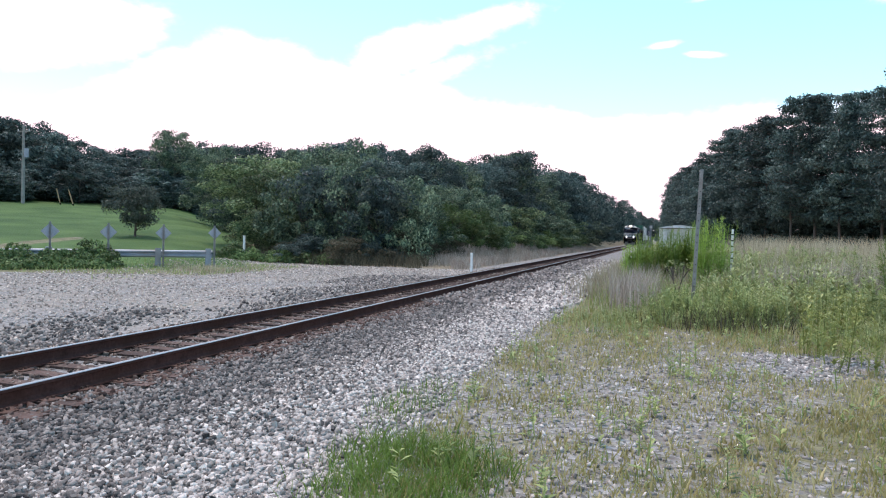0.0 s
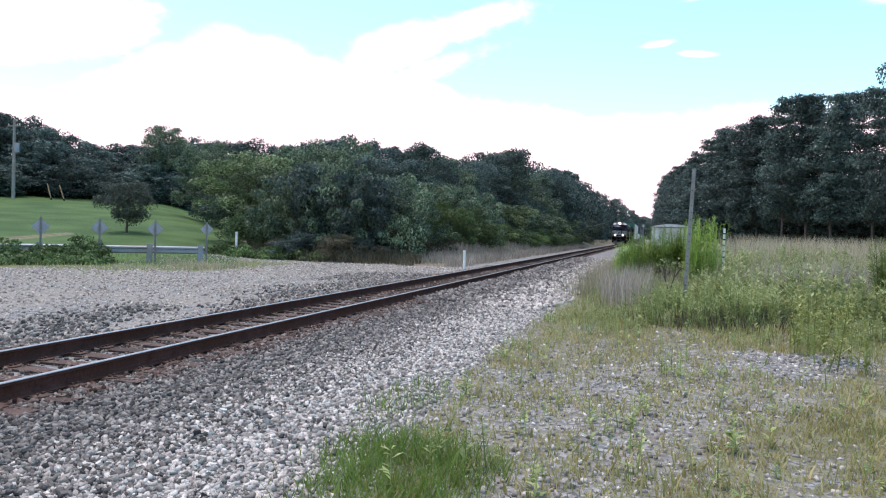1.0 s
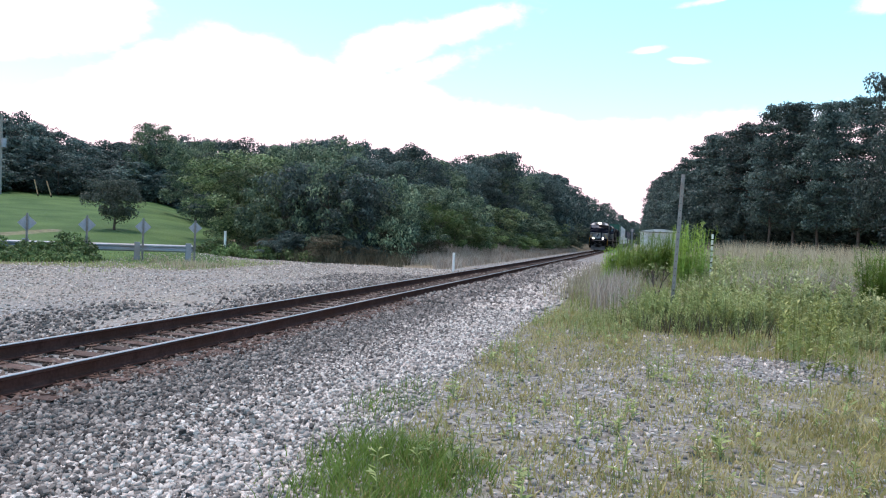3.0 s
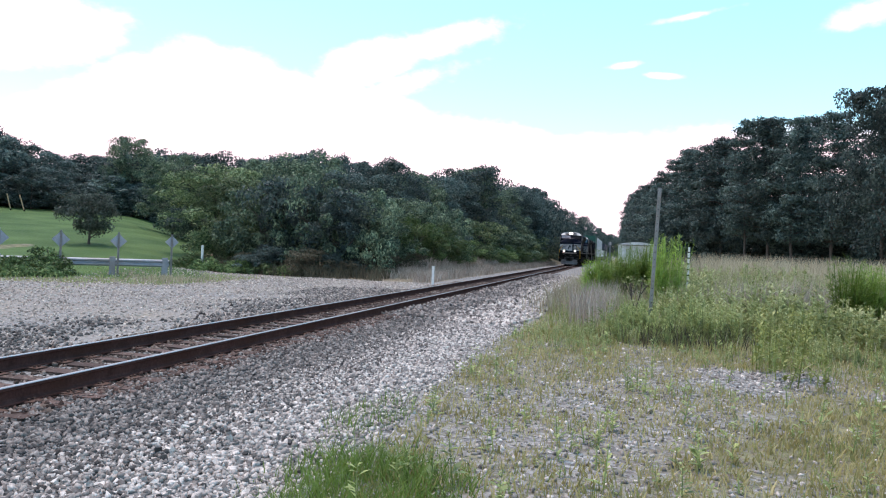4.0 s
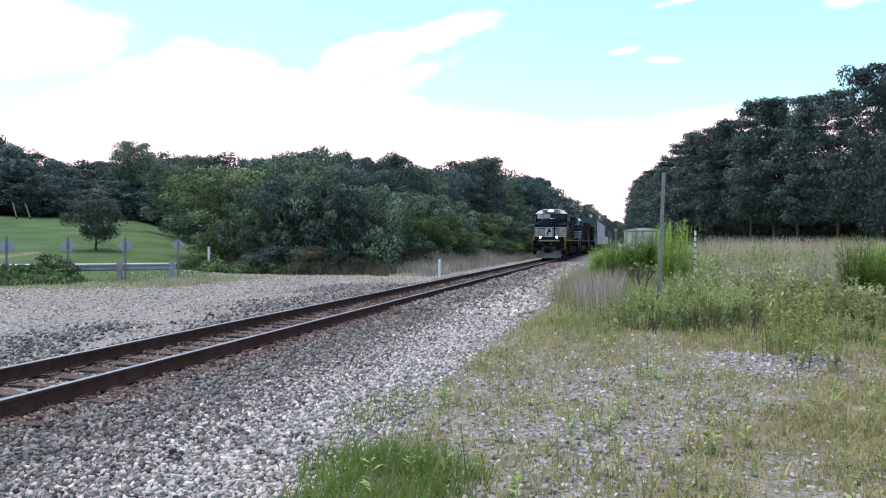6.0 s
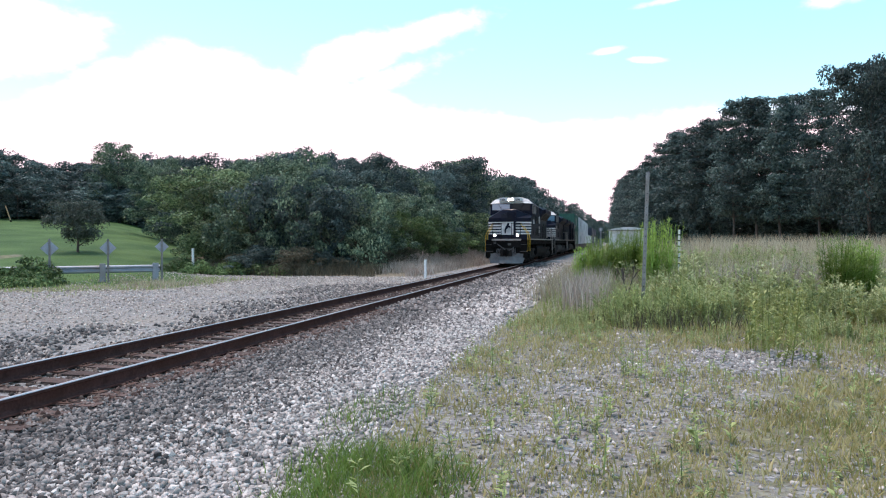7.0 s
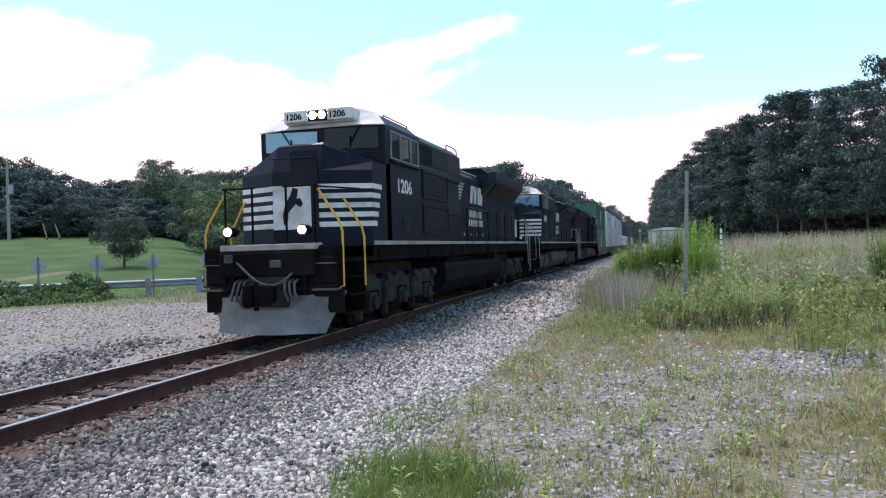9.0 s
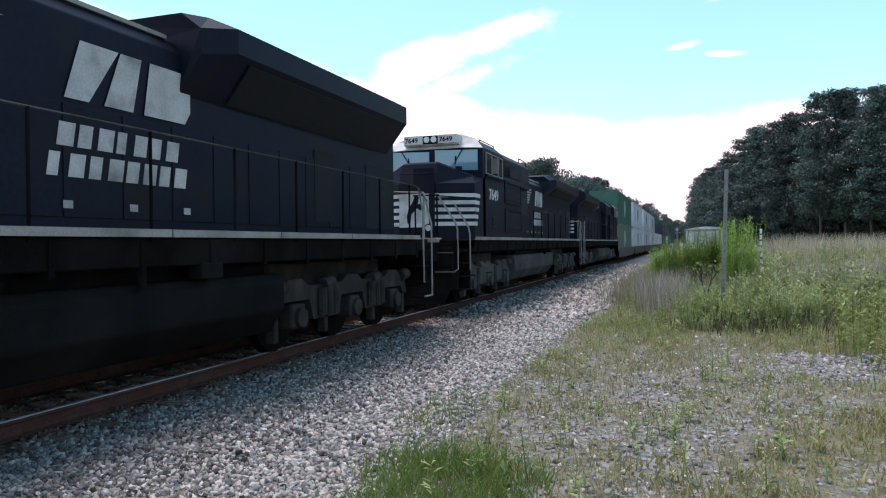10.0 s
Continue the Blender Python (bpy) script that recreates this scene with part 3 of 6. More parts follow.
def tree_proto(seed, form, mats):
    """Trunk and crown meshes of a tree of unit kind; sizes in metres as built."""
    rng = np.random.default_rng(seed)
    if form == "broad":
        h, w, base, k, per, size = 11.0, 4.0, 0.8, 84, 230, 0.13
    elif form == "bush":
        h, w, base, k, per, size = 4.5, 2.5, 0.2, 48, 180, 0.105
    elif form == "lone":
        h, w, base, k, per, size = 3.2, 1.7, 1.0, 80, 130, 0.075
    elif form == "pine":
        h, w, base, k, per, size = 17.0, 3.3, 3.6, 0, 62, 0.15
    else:                                   # far: coarse and cheap
        h, w, base, k, per, size = 13.0, 4.8, 1.0, 95, 70, 0.27
    u = rng.random(k)
    ang = rng.random(k) * 6.283
    boughs = []
    if form == "pine":
        # tiers of boughs, each carrying flat plates of needles
        c, rad, flat = [], [], 0.8
        for i in range(17):
            f = i / 16
            z = base + (h - 0.5 - base) * f + rng.uniform(-.35, .35)
            reach = w * (0.62 + 0.38 * math.sin(min(1.0, f * 2.2) * 1.57)) * (1 - 0.66 * f ** 2.8)
            for j in range(6 if f < 0.8 else 5):
                t = rng.random() * 6.283
                ln = reach * rng.uniform(0.55, 1.12)
                tip = (math.cos(t) * ln, math.sin(t) * ln, z + ln * rng.uniform(-0.02, 0.3))
                boughs.append(((0, 0, z - 0.1), tip))
                for g in (0.35, 0.68, 1.0):
                    c.append([tip[0] * g + rng.normal() * 0.15, tip[1] * g + rng.normal() * 0.15, z + (tip[2] - z) * g + 0.1])
                    rad.append(rng.uniform(0.6, 1.1) * (1 - 0.2 * f))
        c, rad = np.array(c), np.array(rad)
    else:
        zz = base + (h - base) * u
        f = (zz - base) / (h - base)
        env = np.clip(1 - np.abs((f - 0.52) / 0.56) ** 2.6, 0.02, 1) ** 0.5
        lobe = 1 + 0.28 * np.sin(ang * 3 + seed) + 0.2 * np.sin(ang * 2 + f * 7 + seed * 2)
        rr = w * env * lobe * np.sqrt(rng.random(k)) * 0.95
        rad = (0.12 + 0.16 * rng.random(k)) * w * 1.2
        flat = 0.85
        c = np.stack([np.cos(ang) * rr, np.sin(ang) * rr, zz - 0.3 * rad], 1)
    v, fa = leaves(rng, c, rad, per, size, 0.02, flat)
    me = soup("crown", v, fa, mats[1])
    crown = me.data
    bpy.data.objects.remove(me)
    trunk = trunk_mesh("trunk", rng, h * (0.95 if form == "pine" else 0.8), h * (0.010 if form == "pine" else 0.03 if form == "lone" else 0.016),
                       {"far": 5, "pine": 0, "lone": 10}.get(form, 16), mats[0], 0.2 if form in ("bush", "lone") else 0.35, boughs)
    return trunk, crown, h, w


PROTO = {}
for form_, leaf_, bark_, seeds_ in (("broad", "leaf_a", "bark", (1, 2, 3)), ("broad_dark", "leaf_b", "bark", (4, 5)), ("broad_bright", "leaf_c", "bark", (6, 7)),
                                    ("bush", "leaf_a", "bark", (8, 9)), ("bush_bright", "leaf_c", "bark", (10,)), ("bush_dark", "leaf_b", "bark", (14,)),
                                    ("bush_brown", "brown", "bark", (15,)), ("bush_vine", "vine", "bark", (20, 21)),
                                    ("lone", "leaf_d", "bark", (19,)), ("pine", "leaf_p", "pine_bark", (11, 12, 13)), ("far", "leaf_b", "bark", (16, 17, 18))):
    PROTO[form_] = [tree_proto(s_, form_.split("_")[0], (M[bark_], M[leaf_])) for s_ in seeds_]


def tree(form, x, y, top, wide, rng, label, category="tree", group="", z=None, name="tree"):
    """A tree whose crown is top metres high and wide metres across."""
    trunk, crown, h, w = PROTO[form][rng.randrange(len(PROTO[form]))]
    e = empty(name, pose(x, y, (lie(x, y) if z is None else z) - 0.05, 0, 0, rng.uniform(0, 360)))
    e.scale = (wide / (2 * w), wide / (2 * w), top / h)
    for nm, me in (("trunk", trunk), ("crown", crown)):
        o = new(nm, me)
        o.parent = e
    return tagged(e, label, category, group)


# how high the woods stand over the horizon, in degrees, by bearing
CANOPY = [(-58, 7.2), (-49, 7.0), (-47, 6.9), (-45, 6.0), (-43, 5.5), (-40, 5.3), (-37, 6.1), (-34.3, 6.2), (-30.6, 5.6), (-29.4, 6.2), (-24.6, 7.0), (-21, 6.5),
          (-18.3, 6.1), (-15.1, 5.6), (-14.2, 5.4), (-12.6, 6.3), (-11.5, 6.7), (-10.1, 5.7), (-8.9, 4.7), (-7.3, 5.1), (-5.7, 4.6), (-4.6, 3.5), (-2.8, 2.9), (-0.8, 1.5),
          (-0.3, 1.8), (0.5, 4.7), (2.3, 6.0), (3.9, 8.0), (5.9, 8.5), (7.1, 9.3), (8.6, 10.3), (10.1, 10.8), (11.6, 10.0), (12.7, 10.3), (14.1, 10.8), (15.5, 11.9), (17.2, 11.7), (40, 12)]


def canopy(x, y, half=0.0):
    """Height that a tree at (x, y) may have under the line of the canopy."""
    d, az = math.hypot(x, y), math.degrees(math.atan2(x, y))
    spread = math.degrees(half / d)
    el = min(float(np.interp(a, [c[0] for c in CANOPY], [c[1] for c in CANOPY])) for a in (az - spread, az, az + spread))
    return d * math.tan(radians(el)) + EYE[2] - lie(x, y)


def make_trees():
    R = random.Random(7)
    W = "leafy tree at the edge of the woods"
    # thicket beyond the gravel: near front, by (x, y, height, width, form)
    front = [(-27.2, 44, 6.4, 6.5, "broad_bright"), (-24.6, 42.5, 5.8, 5.0, "broad_bright"), (-22.2, 41.0, 5.4, 4.6, "bush"), (-20.0, 40, 5.6, 4.6, "bush_dark"),
             (-18.4, 39.6, 5.4, 4.0, "bush"), (-16.6, 40.5, 5.1, 4.2, "bush_dark"), (-15.2, 41.8, 4.8, 4.0, "bush"), (-14.8, 45.0, 4.6, 4.4, "broad"),
             (-13.9, 47.5, 3.1, 3.6, "bush_vine"), (-13.4, 51, 2.9, 3.4, "bush_vine"), (-13.6, 55.5, 2.6, 3.6, "bush_vine"), (-14.9, 53, 4.4, 4.0, "bush"), (-14.9, 60, 4.2, 4.4, "bush"), (-13.3, 61, 1.9, 3.2, "bush_vine"),
             (-13.6, 69.5, 3.9, 4.4, "bush_bright"), (-12.9, 75, 1.7, 3.6, "bush_vine"), (-13.2, 80, 1.9, 4.0, "bush_vine"), (-14.6, 78, 3.4, 4.6, "bush"), (-12.8, 88, 1.8, 4.6, "bush_vine"), (-14.2, 86, 3.6, 5, "bush"), (-12.7, 99, 1.9, 5, "bush_vine"), (-13.8, 96, 3.6, 5, "bush"),
             (-13.4, 106, 3.8, 5, "bush_bright"), (-13.0, 118, 4.0, 6, "bush"), (-12.8, 132, 4.2, 6, "bush"), (-12.5, 148, 4.4, 7, "bush_dark")]
    for x, y, h, w, f in front:
        tree(f, x, y, h * R.uniform(.95, 1.06), w * 1.15, R, "dense green thicket tree overgrown with vines" if "bush" in f else W, group="thicket")
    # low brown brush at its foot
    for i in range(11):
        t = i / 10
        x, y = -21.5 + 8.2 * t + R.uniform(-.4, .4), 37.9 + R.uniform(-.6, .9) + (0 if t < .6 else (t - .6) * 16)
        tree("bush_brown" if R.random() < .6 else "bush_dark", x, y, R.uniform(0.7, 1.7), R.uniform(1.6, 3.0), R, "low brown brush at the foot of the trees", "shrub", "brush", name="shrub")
    # second row, taller
    second = [(-46, 66, 9.5), (-41, 62, 8.4), (-36.5, 60, 8.6), (-33, 58, 8.2), (-31, 56, 7.6), (-28, 54, 8.2), (-26.0, 53, 7.4), (-24.0, 52, 8.0), (-22, 54, 8.4), (-20.5, 52, 7.4), (-19, 55, 8.2), (-17.6, 58, 8.0),
              (-18.8, 64, 9.2), (-17.0, 67, 8.4), (-18, 73, 10.4), (-16.6, 78, 11.2), (-17.5, 83, 9.6), (-16.0, 90, 7.6), (-16, 98, 9.2), (-15.6, 107, 10.2), (-15.5, 116, 9.8),
              (-15, 126, 9.0), (-15, 138, 9.6), (-14.8, 152, 10), (-14.6, 168, 10), (-14.4, 186, 10), (-14.4, 206, 10), (-14.2, 230, 12), (-13.6, 260, 13), (-13.2, 295, 14), (-12.8, 330, 15), (-12.6, 370, 16), (-12.4, 415, 17), (-12.2, 465, 17), (-12, 520, 17), (-12, 590, 17), (-30, 712, 19), (-24, 718, 20), (-19, 708, 19), (-13, 716, 20), (-8, 709, 20), (-3, 718, 19), (2, 712, 20), (8, 709, 20), (14, 716, 19), (20, 710, 20), (-16, 640, 18), (9, 650, 18)]
    for x, y, h in second:
        f = R.choice(["broad", "broad_dark", "broad_dark", "broad", "broad"]) if y < 112 else "far"
        h *= R.uniform(.84, 1.12) * (1.12 if y > 95 else 0.92)
        wide = 7.4 * R.uniform(.85, 1.2)
        if 62 < y < 640:
            h = min(1.35 * h, canopy(x, y, 0.8) + 0.15)
        tree(f, x, y, h, wide * min(1, max(0.6, h / 9)), R, W, group="woods by the line")
    # the wooded rise behind
    for i in range(62):
        az = radians(-54 + 47 * i / 61 + R.uniform(-.6, .6))
        d = R.uniform(108, 128)
        x, y = d * math.sin(az), d * math.cos(az)
        tree("far", x, y, canopy(x, y, 0.6) - R.uniform(-0.9, 0.7), R.uniform(7, 10), R, "tree of the distant wooded rise", group="distant woods")
    for i in range(26):
        az = radians(-54 + 24 * i / 25 + R.uniform(-.5, .5))
        d = R.uniform(99, 106)
        x, y = d * math.sin(az), d * math.cos(az)
        tree("far", x, y, R.uniform(3.0, 5.5), R.uniform(6, 8), R, "dark shrubby tree at the end of the field", group="field edge")
    tree("broad", -64, 82, 10.4, 7.5, R, "taller leafy tree standing out of the woods")
    for x, y, h, w in ((20.5, 64, 15.0, 8), (24.5, 61, 16.5, 9), (28.5, 60, 17, 9), (33, 60, 17, 9)):
        tree("broad_dark", x, y, h, w, R, "broad green tree before the pines", group="undergrowth")
    # lone trees on the field
    tree("lone", -34.4, 40.3, 3.4, 3.5, R, "small dark round tree with a forked trunk on the mown field")
    # pines across the line
    pines = [(23, 70, 15.5), (20, 76, 16.4), (17.2, 79, 16.8), (15.4, 82, 17), (13.4, 84, 16.6), (21, 88, 17), (12.0, 92, 16.4), (10.8, 97, 16.2), (9.0, 101, 16), (7.6, 104, 16.5), (6.2, 108, 16.8), (5.4, 116, 16.5),
             (5.0, 126, 16.5), (4.4, 138, 16), (4.0, 150, 16.5), (3.6, 164, 16), (3.4, 180, 16), (3.2, 200, 16.5), (3, 225, 16), (3, 255, 16), (3, 290, 16), (2.6, 340, 16), (2.4, 400, 16), (2.2, 480, 16), (2, 580, 16), (26, 80, 17.6), (29, 74, 16.6),
             (9.5, 112, 16), (13, 98, 16.5), (17, 92, 17), (25, 64, 14.5), (31, 66, 15.8), (34, 72, 17), (36, 60, 15)]
    for x, y, h in pines:
        h = min(h * 1.08, canopy(x, y, 1.2) + R.uniform(-.5, .4))
        tree("pine", x, y, h, R.uniform(6.0, 7.6) * min(1, max(0.6, h / 14)), R, "tall dark pine with a bare lower trunk", group="pines")
    for i in range(26):                    # thick growth along the line below the pines
        y = 112 * 1.066 ** i
        tree("far", 4.8 + R.uniform(-.3, 1.2), y, min(canopy(5.4, y, 1.0), R.uniform(7.5, 10.5) * (1 + y / 900)), R.uniform(5.5, 7), R, "dense dark tree along the line", group="undergrowth")
    for i in range(14):                    # and across it
        y = 150 * 1.115 ** i
        tree("far", -15.5 + R.uniform(-.6, .6), y, R.uniform(6.5, 8.5) * (1 + y / 700), R.uniform(6, 7.5), R, "dense dark tree along the line", group="woods by the line")
    for i in range(9):                     # the wood that closes the view where the line bends away
        tree("bush_dark", -22 + 5.0 * i, 694 + R.uniform(-4, 4), R.uniform(19, 22), 15, R, "dense dark tree where the line bends away", group="woods by the line")
    for i in range(16):                    # the wood behind them
        tree("far", 12 + 3.2 * i + R.uniform(-1, 1), 128 - 3.6 * i + R.uniform(-4, 4), R.uniform(10, 13), R.uniform(8, 10), R, "dark tree of the wood behind the pines", group="undergrowth")
    for i in range(34):                    # undergrowth before the pines
        t = i / 33
        x, y = 4.5 + 32 * t + R.uniform(-1, 1), 104 - 42 * t + R.uniform(-2, 2)
        tree(R.choice(["far", "far", "bush_dark"]), x, y, R.uniform(5.0, 9.0), R.uniform(5.5, 7.5), R, "dark young tree below the pines", group="undergrowth")


make_trees()


# ---- posts, signs and fittings beside the line ----
def white_post(x, y, h, label):
    e = tagged(empty("marker_post", pose(x, y, lie(x, y))), label, "post", "white marker posts")
    bm = box(B(), -0.055, 0.055, -0.055, 0.055, -0.2, h, 0.012)
    part("shaft", bm, M["white"], e)
    part("cap", box(B(), -0.062, 0.062, -0.062, 0.062, h, h + 0.03, 0.01), M["white"], e)
    return e


white_post(-9.0, 34.4, 0.95, "short white post beside the track")
white_post(-23.4, 36.5, 1.4, "white post at the edge of the gravel")


def warning_sign(x, y, size, h, turn):
    e = tagged(empty("warning_sign", pose(x, y, lie(x, y), 0, 0, turn)), "grey back of a diamond sign on a steel post", "sign", "diamond signs at the barrier")
    s = size / 2
    bm = prism(B(), [(0, h - 2 * s), (s, h - s), (0, h), (-s, h - s)], "y", -0.006, 0.006)
    part("panel", bm, M["steel"], e, "bare metal back of the sign")
    bm = box(B(), -0.045, 0.045, 0.008, 0.02, -0.3, h + 0.05)
    box(bm, -0.045, -0.03, 0.02, 0.06, -0.3, h + 0.05)
    box(bm, 0.03, 0.045, 0.02, 0.06, -0.3, h + 0.05)
    part("post", bm, M["pole"], e)
    for zz in (h - 1.5 * s, h - 0.5 * s):
        part("bolt", cyl(B(), (0, 0.005, zz), (0, 0.04, zz), 0.015, seg=8), M["steel"], e)
    return e


SIGNS = [(-20.9, 30.0), (-22.65, 28.45), (-24.45, 26.9), (-26.15, 25.25)]
for k_, (x_, y_) in enumerate(SIGNS):
    warning_sign(x_, y_, (0.62, 0.72, 0.74, 0.76)[k_], 1.97, (30, 42, 42, 42)[k_] + 180)


def guard_rail():
    """A steel beam on posts, bent in a W, from the gravel's edge into the vines."""
    a, b = Vector((-21.2, 30.1, 0)), Vector((-31.0, 21.6, 0))
    d = (b - a).normalized()
    m = Matrix.Translation(a) @ d.to_track_quat("X", "Z").to_matrix().to_4x4()
    e = tagged(empty("guard_rail", m), "weathered galvanised guard rail on steel posts", "guard rail")
    ln = (b - a).length
    w = [(0.0, 0.48), (0.05, 0.54), (0.05, 0.60), (0.0, 0.65), (0.0, 0.68), (0.05, 0.73), (0.05, 0.79), (0.0, 0.84)]
    pr = w + [(y + 0.012, z) for y, z in reversed(w)]
    n = 3
    for i in range(n):
        part("beam", prism(B(), pr, "x", ln * i / n - 0.1, ln * (i + 1) / n + 0.02), M["steel"], e)
    for i in range(6):
        x = 0.1 + 2.3 * i
        bm = box(B(), x - 0.13, x + 0.13, 0.06, 0.09, -0.4, 0.93, 0.01)
        box(bm, x - 0.02, x + 0.02, -0.12, 0.06, -0.4, 0.9)
        box(bm, x - 0.13, x + 0.13, -0.15, -0.12, -0.4, 0.9, 0.01)
        part("post", bm, M["steel"], e)
        part("bolt", cyl(B(), (x, 0.08, 0.66), (x, 0.11, 0.66), 0.02, seg=8), M["steel"], e)


guard_rail()


def sign_pole():
    e = tagged(empty("steel_pole", pose(0.80, 18.5, lie(0.8, 18.5) - 0.1, 0, 2.0, 0)), "bare grey steel pole leaning among tall weeds", "pole")
    u = [(-0.043, -0.012), (0.043, -0.012), (0.043, 0.05), (0.03, 0.05), (0.03, 0.008), (-0.03, 0.008), (-0.03, 0.05), (-0.043, 0.05)]
    bm = prism(B(), u, "z", 0, 3.74)
    part("shaft", bm, M["pole"], e)
    for i in range(16):
        part("bolt_hole", cyl(B(), (0, -0.014, 0.5 + i * 0.18), (0, -0.011, 0.5 + i * 0.18), 0.012, seg=8), M["grille"], e)


def mile_marker():
    x, y = 2.36, 26.0
    e = tagged(empty("trail_marker", pose(x, y, lie(x, y))), "thin white post with dark bands among weeds", "post")
    h = 2.33 - lie(x, y)
    part("shaft", box(B(), -0.038, 0.038, -0.02, 0.02, -0.2, h, 0.008), M["white"], e)
    for i in range(6):
        part("band", box(B(), -0.04, 0.04, -0.022, 0.022, h - 0.2 - i * 0.2, h - 0.16 - i * 0.2), M["under"], e, "dark band")


def white_shed():
    x0, x1, y0, y1 = -0.1, 4.7, 95.0, 104.0
    z = lie(2, 96)
    e = tagged(empty("storage_shed", pose(0, 0, z)), "low white metal shed behind the weeds", "shed")
    top = 3.75 - z
    part("wall", box(B(), x0, x1, y0, y1, 0, top - 0.35), M["shell_white"], e)
    pr = [(x0 - 0.15, top - 0.36)] + [(x0 - 0.15 + (x1 - x0 + 0.3) * i / 8, top - 0.34 + 0.38 * math.sin(math.pi * i / 8)) for i in range(9)] + [(x1 + 0.15, top - 0.36)]
    part("roof", prism(B(), pr, "y", y0 - 0.2, y1 + 0.2), M["shell_white"], e, "shallow curved white roof")
    for i in range(9):
        x = x0 + 0.3 + i * 0.52
        part("rib", box(B(), x, x + 0.05, y0 - 0.03, y0, 0.05, top - 0.36), M["shell_white"], e)
    part("eaves_trim", box(B(), x0 - 0.1, x1 + 0.1, y0 - 0.24, y0 - 0.2, top - 0.42, top - 0.34), M["car"], e, "brown eaves trim")


def rail_signal():
    x, y = -2.2, 182.0
    e = tagged(empty("railway_signal", pose(x, y, lie(x, y))), "distant grey railway signal on a mast", "signal")
    part("mast", cyl(B(), (0, 0, 0), (0, 0, 5.0), 0.09), M["steel"], e)
    part("target", cyl(B(), (0, -0.2, 4.9), (0, -0.12, 4.9), 0.5, seg=20), M["steel"], e)
    part("head", box(B(), -0.18, 0.18, -0.3, 0.0, 4.6, 5.2, 0.04), M["white"], e)
    part("ladder", box(B(), -0.2, 0.2, 0.12, 0.15, 0.3, 4.5), M["steel"], e)
    part("case", box(B(), -0.5, 0.5, 0.4, 1.0, 0, 1.6, 0.03), M["steel"], e)


def utility_pole():
    x, y = -70.3, 64.0
    z = lie(x, y)
    e = tagged(empty("utility_pole", pose(x, y, z)), "wooden utility pole with a small transformer", "utility pole")
    part("shaft", cyl(B(), (0, 0, -0.3), (0, 0, 9.0), 0.2, 0.13, 10), M["wood_post"], e)
    part("crossarm", box(B(), -0.9, 0.9, -0.06, 0.06, 8.2, 8.35, 0.01), M["wood_post"], e)
    part("transformer", cyl(B(), (0.42, 0, 5.3), (0.42, 0, 6.3), 0.25, seg=14), M["steel"], e, "grey transformer can")
    for s in (-0.8, 0.0, 0.8):
        part("insulator", cyl(B(), (s, 0, 8.35), (s, 0, 8.55), 0.05, seg=8), M["white"], e)
    for k in (0, 1):
        px, py = x + 2.4 + k * 1.9, y + 3
        g = tagged(empty("guy_marker", pose(px, py, lie(px, py), 0, -18 - 4 * k, 0)), "leaning orange guard on a guy wire", "guy marker", "guy markers")
        part("tube", cyl(B(), (0, 0, 0), (0, 0, 2.0), 0.06, seg=8), M["orange"], g)
        part("collar", cyl(B(), (0, 0, 0), (0, 0, 0.2), 0.08, seg=8), M["under"], g)


sign_pole()
mile_marker()
white_shed()
rail_signal()
utility_pole()


# ---- loose stones ----
def stone_shapes():
    rng = np.random.default_rng(21)
    cube = np.array([[x, y, z] for x in (-1, 1) for y in (-1, 1) for z in (-1, 1)], float)
    return [cube * (0.5 + 0.75 * rng.random((8, 3))) * np.array([1.1, 0.8, 0.55]) for _ in range(8)]


STONES = stone_shapes()
CUBE_F = np.array([[0, 1, 3, 2], [4, 6, 7, 5], [0, 4, 5, 1], [2, 3, 7, 6], [0, 2, 6, 4], [1, 5, 7, 3]])


def spin(rng, n):
    q = rng.normal(size=(n, 4))
    q /= np.linalg.norm(q, axis=1)[:, None]
    w, x, y, z = q.T
    return np.stack([1 - 2 * (y * y + z * z), 2 * (x * y - z * w), 2 * (x * z + y * w), 2 * (x * y + z * w), 1 - 2 * (x * x + z * z), 2 * (y * z - x * w),
                     2 * (x * z - y * w), 2 * (y * z + x * w), 1 - 2 * (x * x + y * y)], 1).reshape(n, 3, 3)


def scatter(name, mat, seed, n, xr, yr, size, keep, label, lift=0.25, far=0.0):
    """n loose stones strewn over a stretch of ground; keep(x, y) gives the chance that one lies there; far > 0 crowds them to the near end."""
    rng = np.random.default_rng(seed)
    x = rng.uniform(*xr, n)
    y = yr[0] + (yr[1] - yr[0]) * rng.random(n) ** (1 + far)
    ok = np.array([rng.random() < keep(a, b) for a, b in zip(x, y)])
    x, y = x[ok], y[ok]
    k = len(x)
    z = np.array([lie(a, b) for a, b in zip(x, y)])
    s = size * (0.5 + 0.95 * rng.random(k) ** 1.6) * (1 + 0.012 * np.maximum(0, y - 12))
    shp = np.array(STONES)[rng.integers(0, 8, k)]
    v = np.einsum("nij,nkj->nki", spin(rng, k), shp) * s[:, None, None]
    v += np.stack([x, y, z + s * lift], 1)[:, None, :]
    f = CUBE_F[None] + (np.arange(k) * 8)[:, None, None]
    ob = soup(name, v, f.reshape(-1, 4), mat)
    return tagged(ob, label, "gravel", kind="stuff")


def shoulder(x, y):
    if abs(abs(x - TRACK_X) - 0.7535) < 0.09:
        return 0.0
    return 1.0 if x < -4.6 else smooth(-3.2, -4.6, x + 0.3 * noise.noise((x, y * 0.6, 1)))


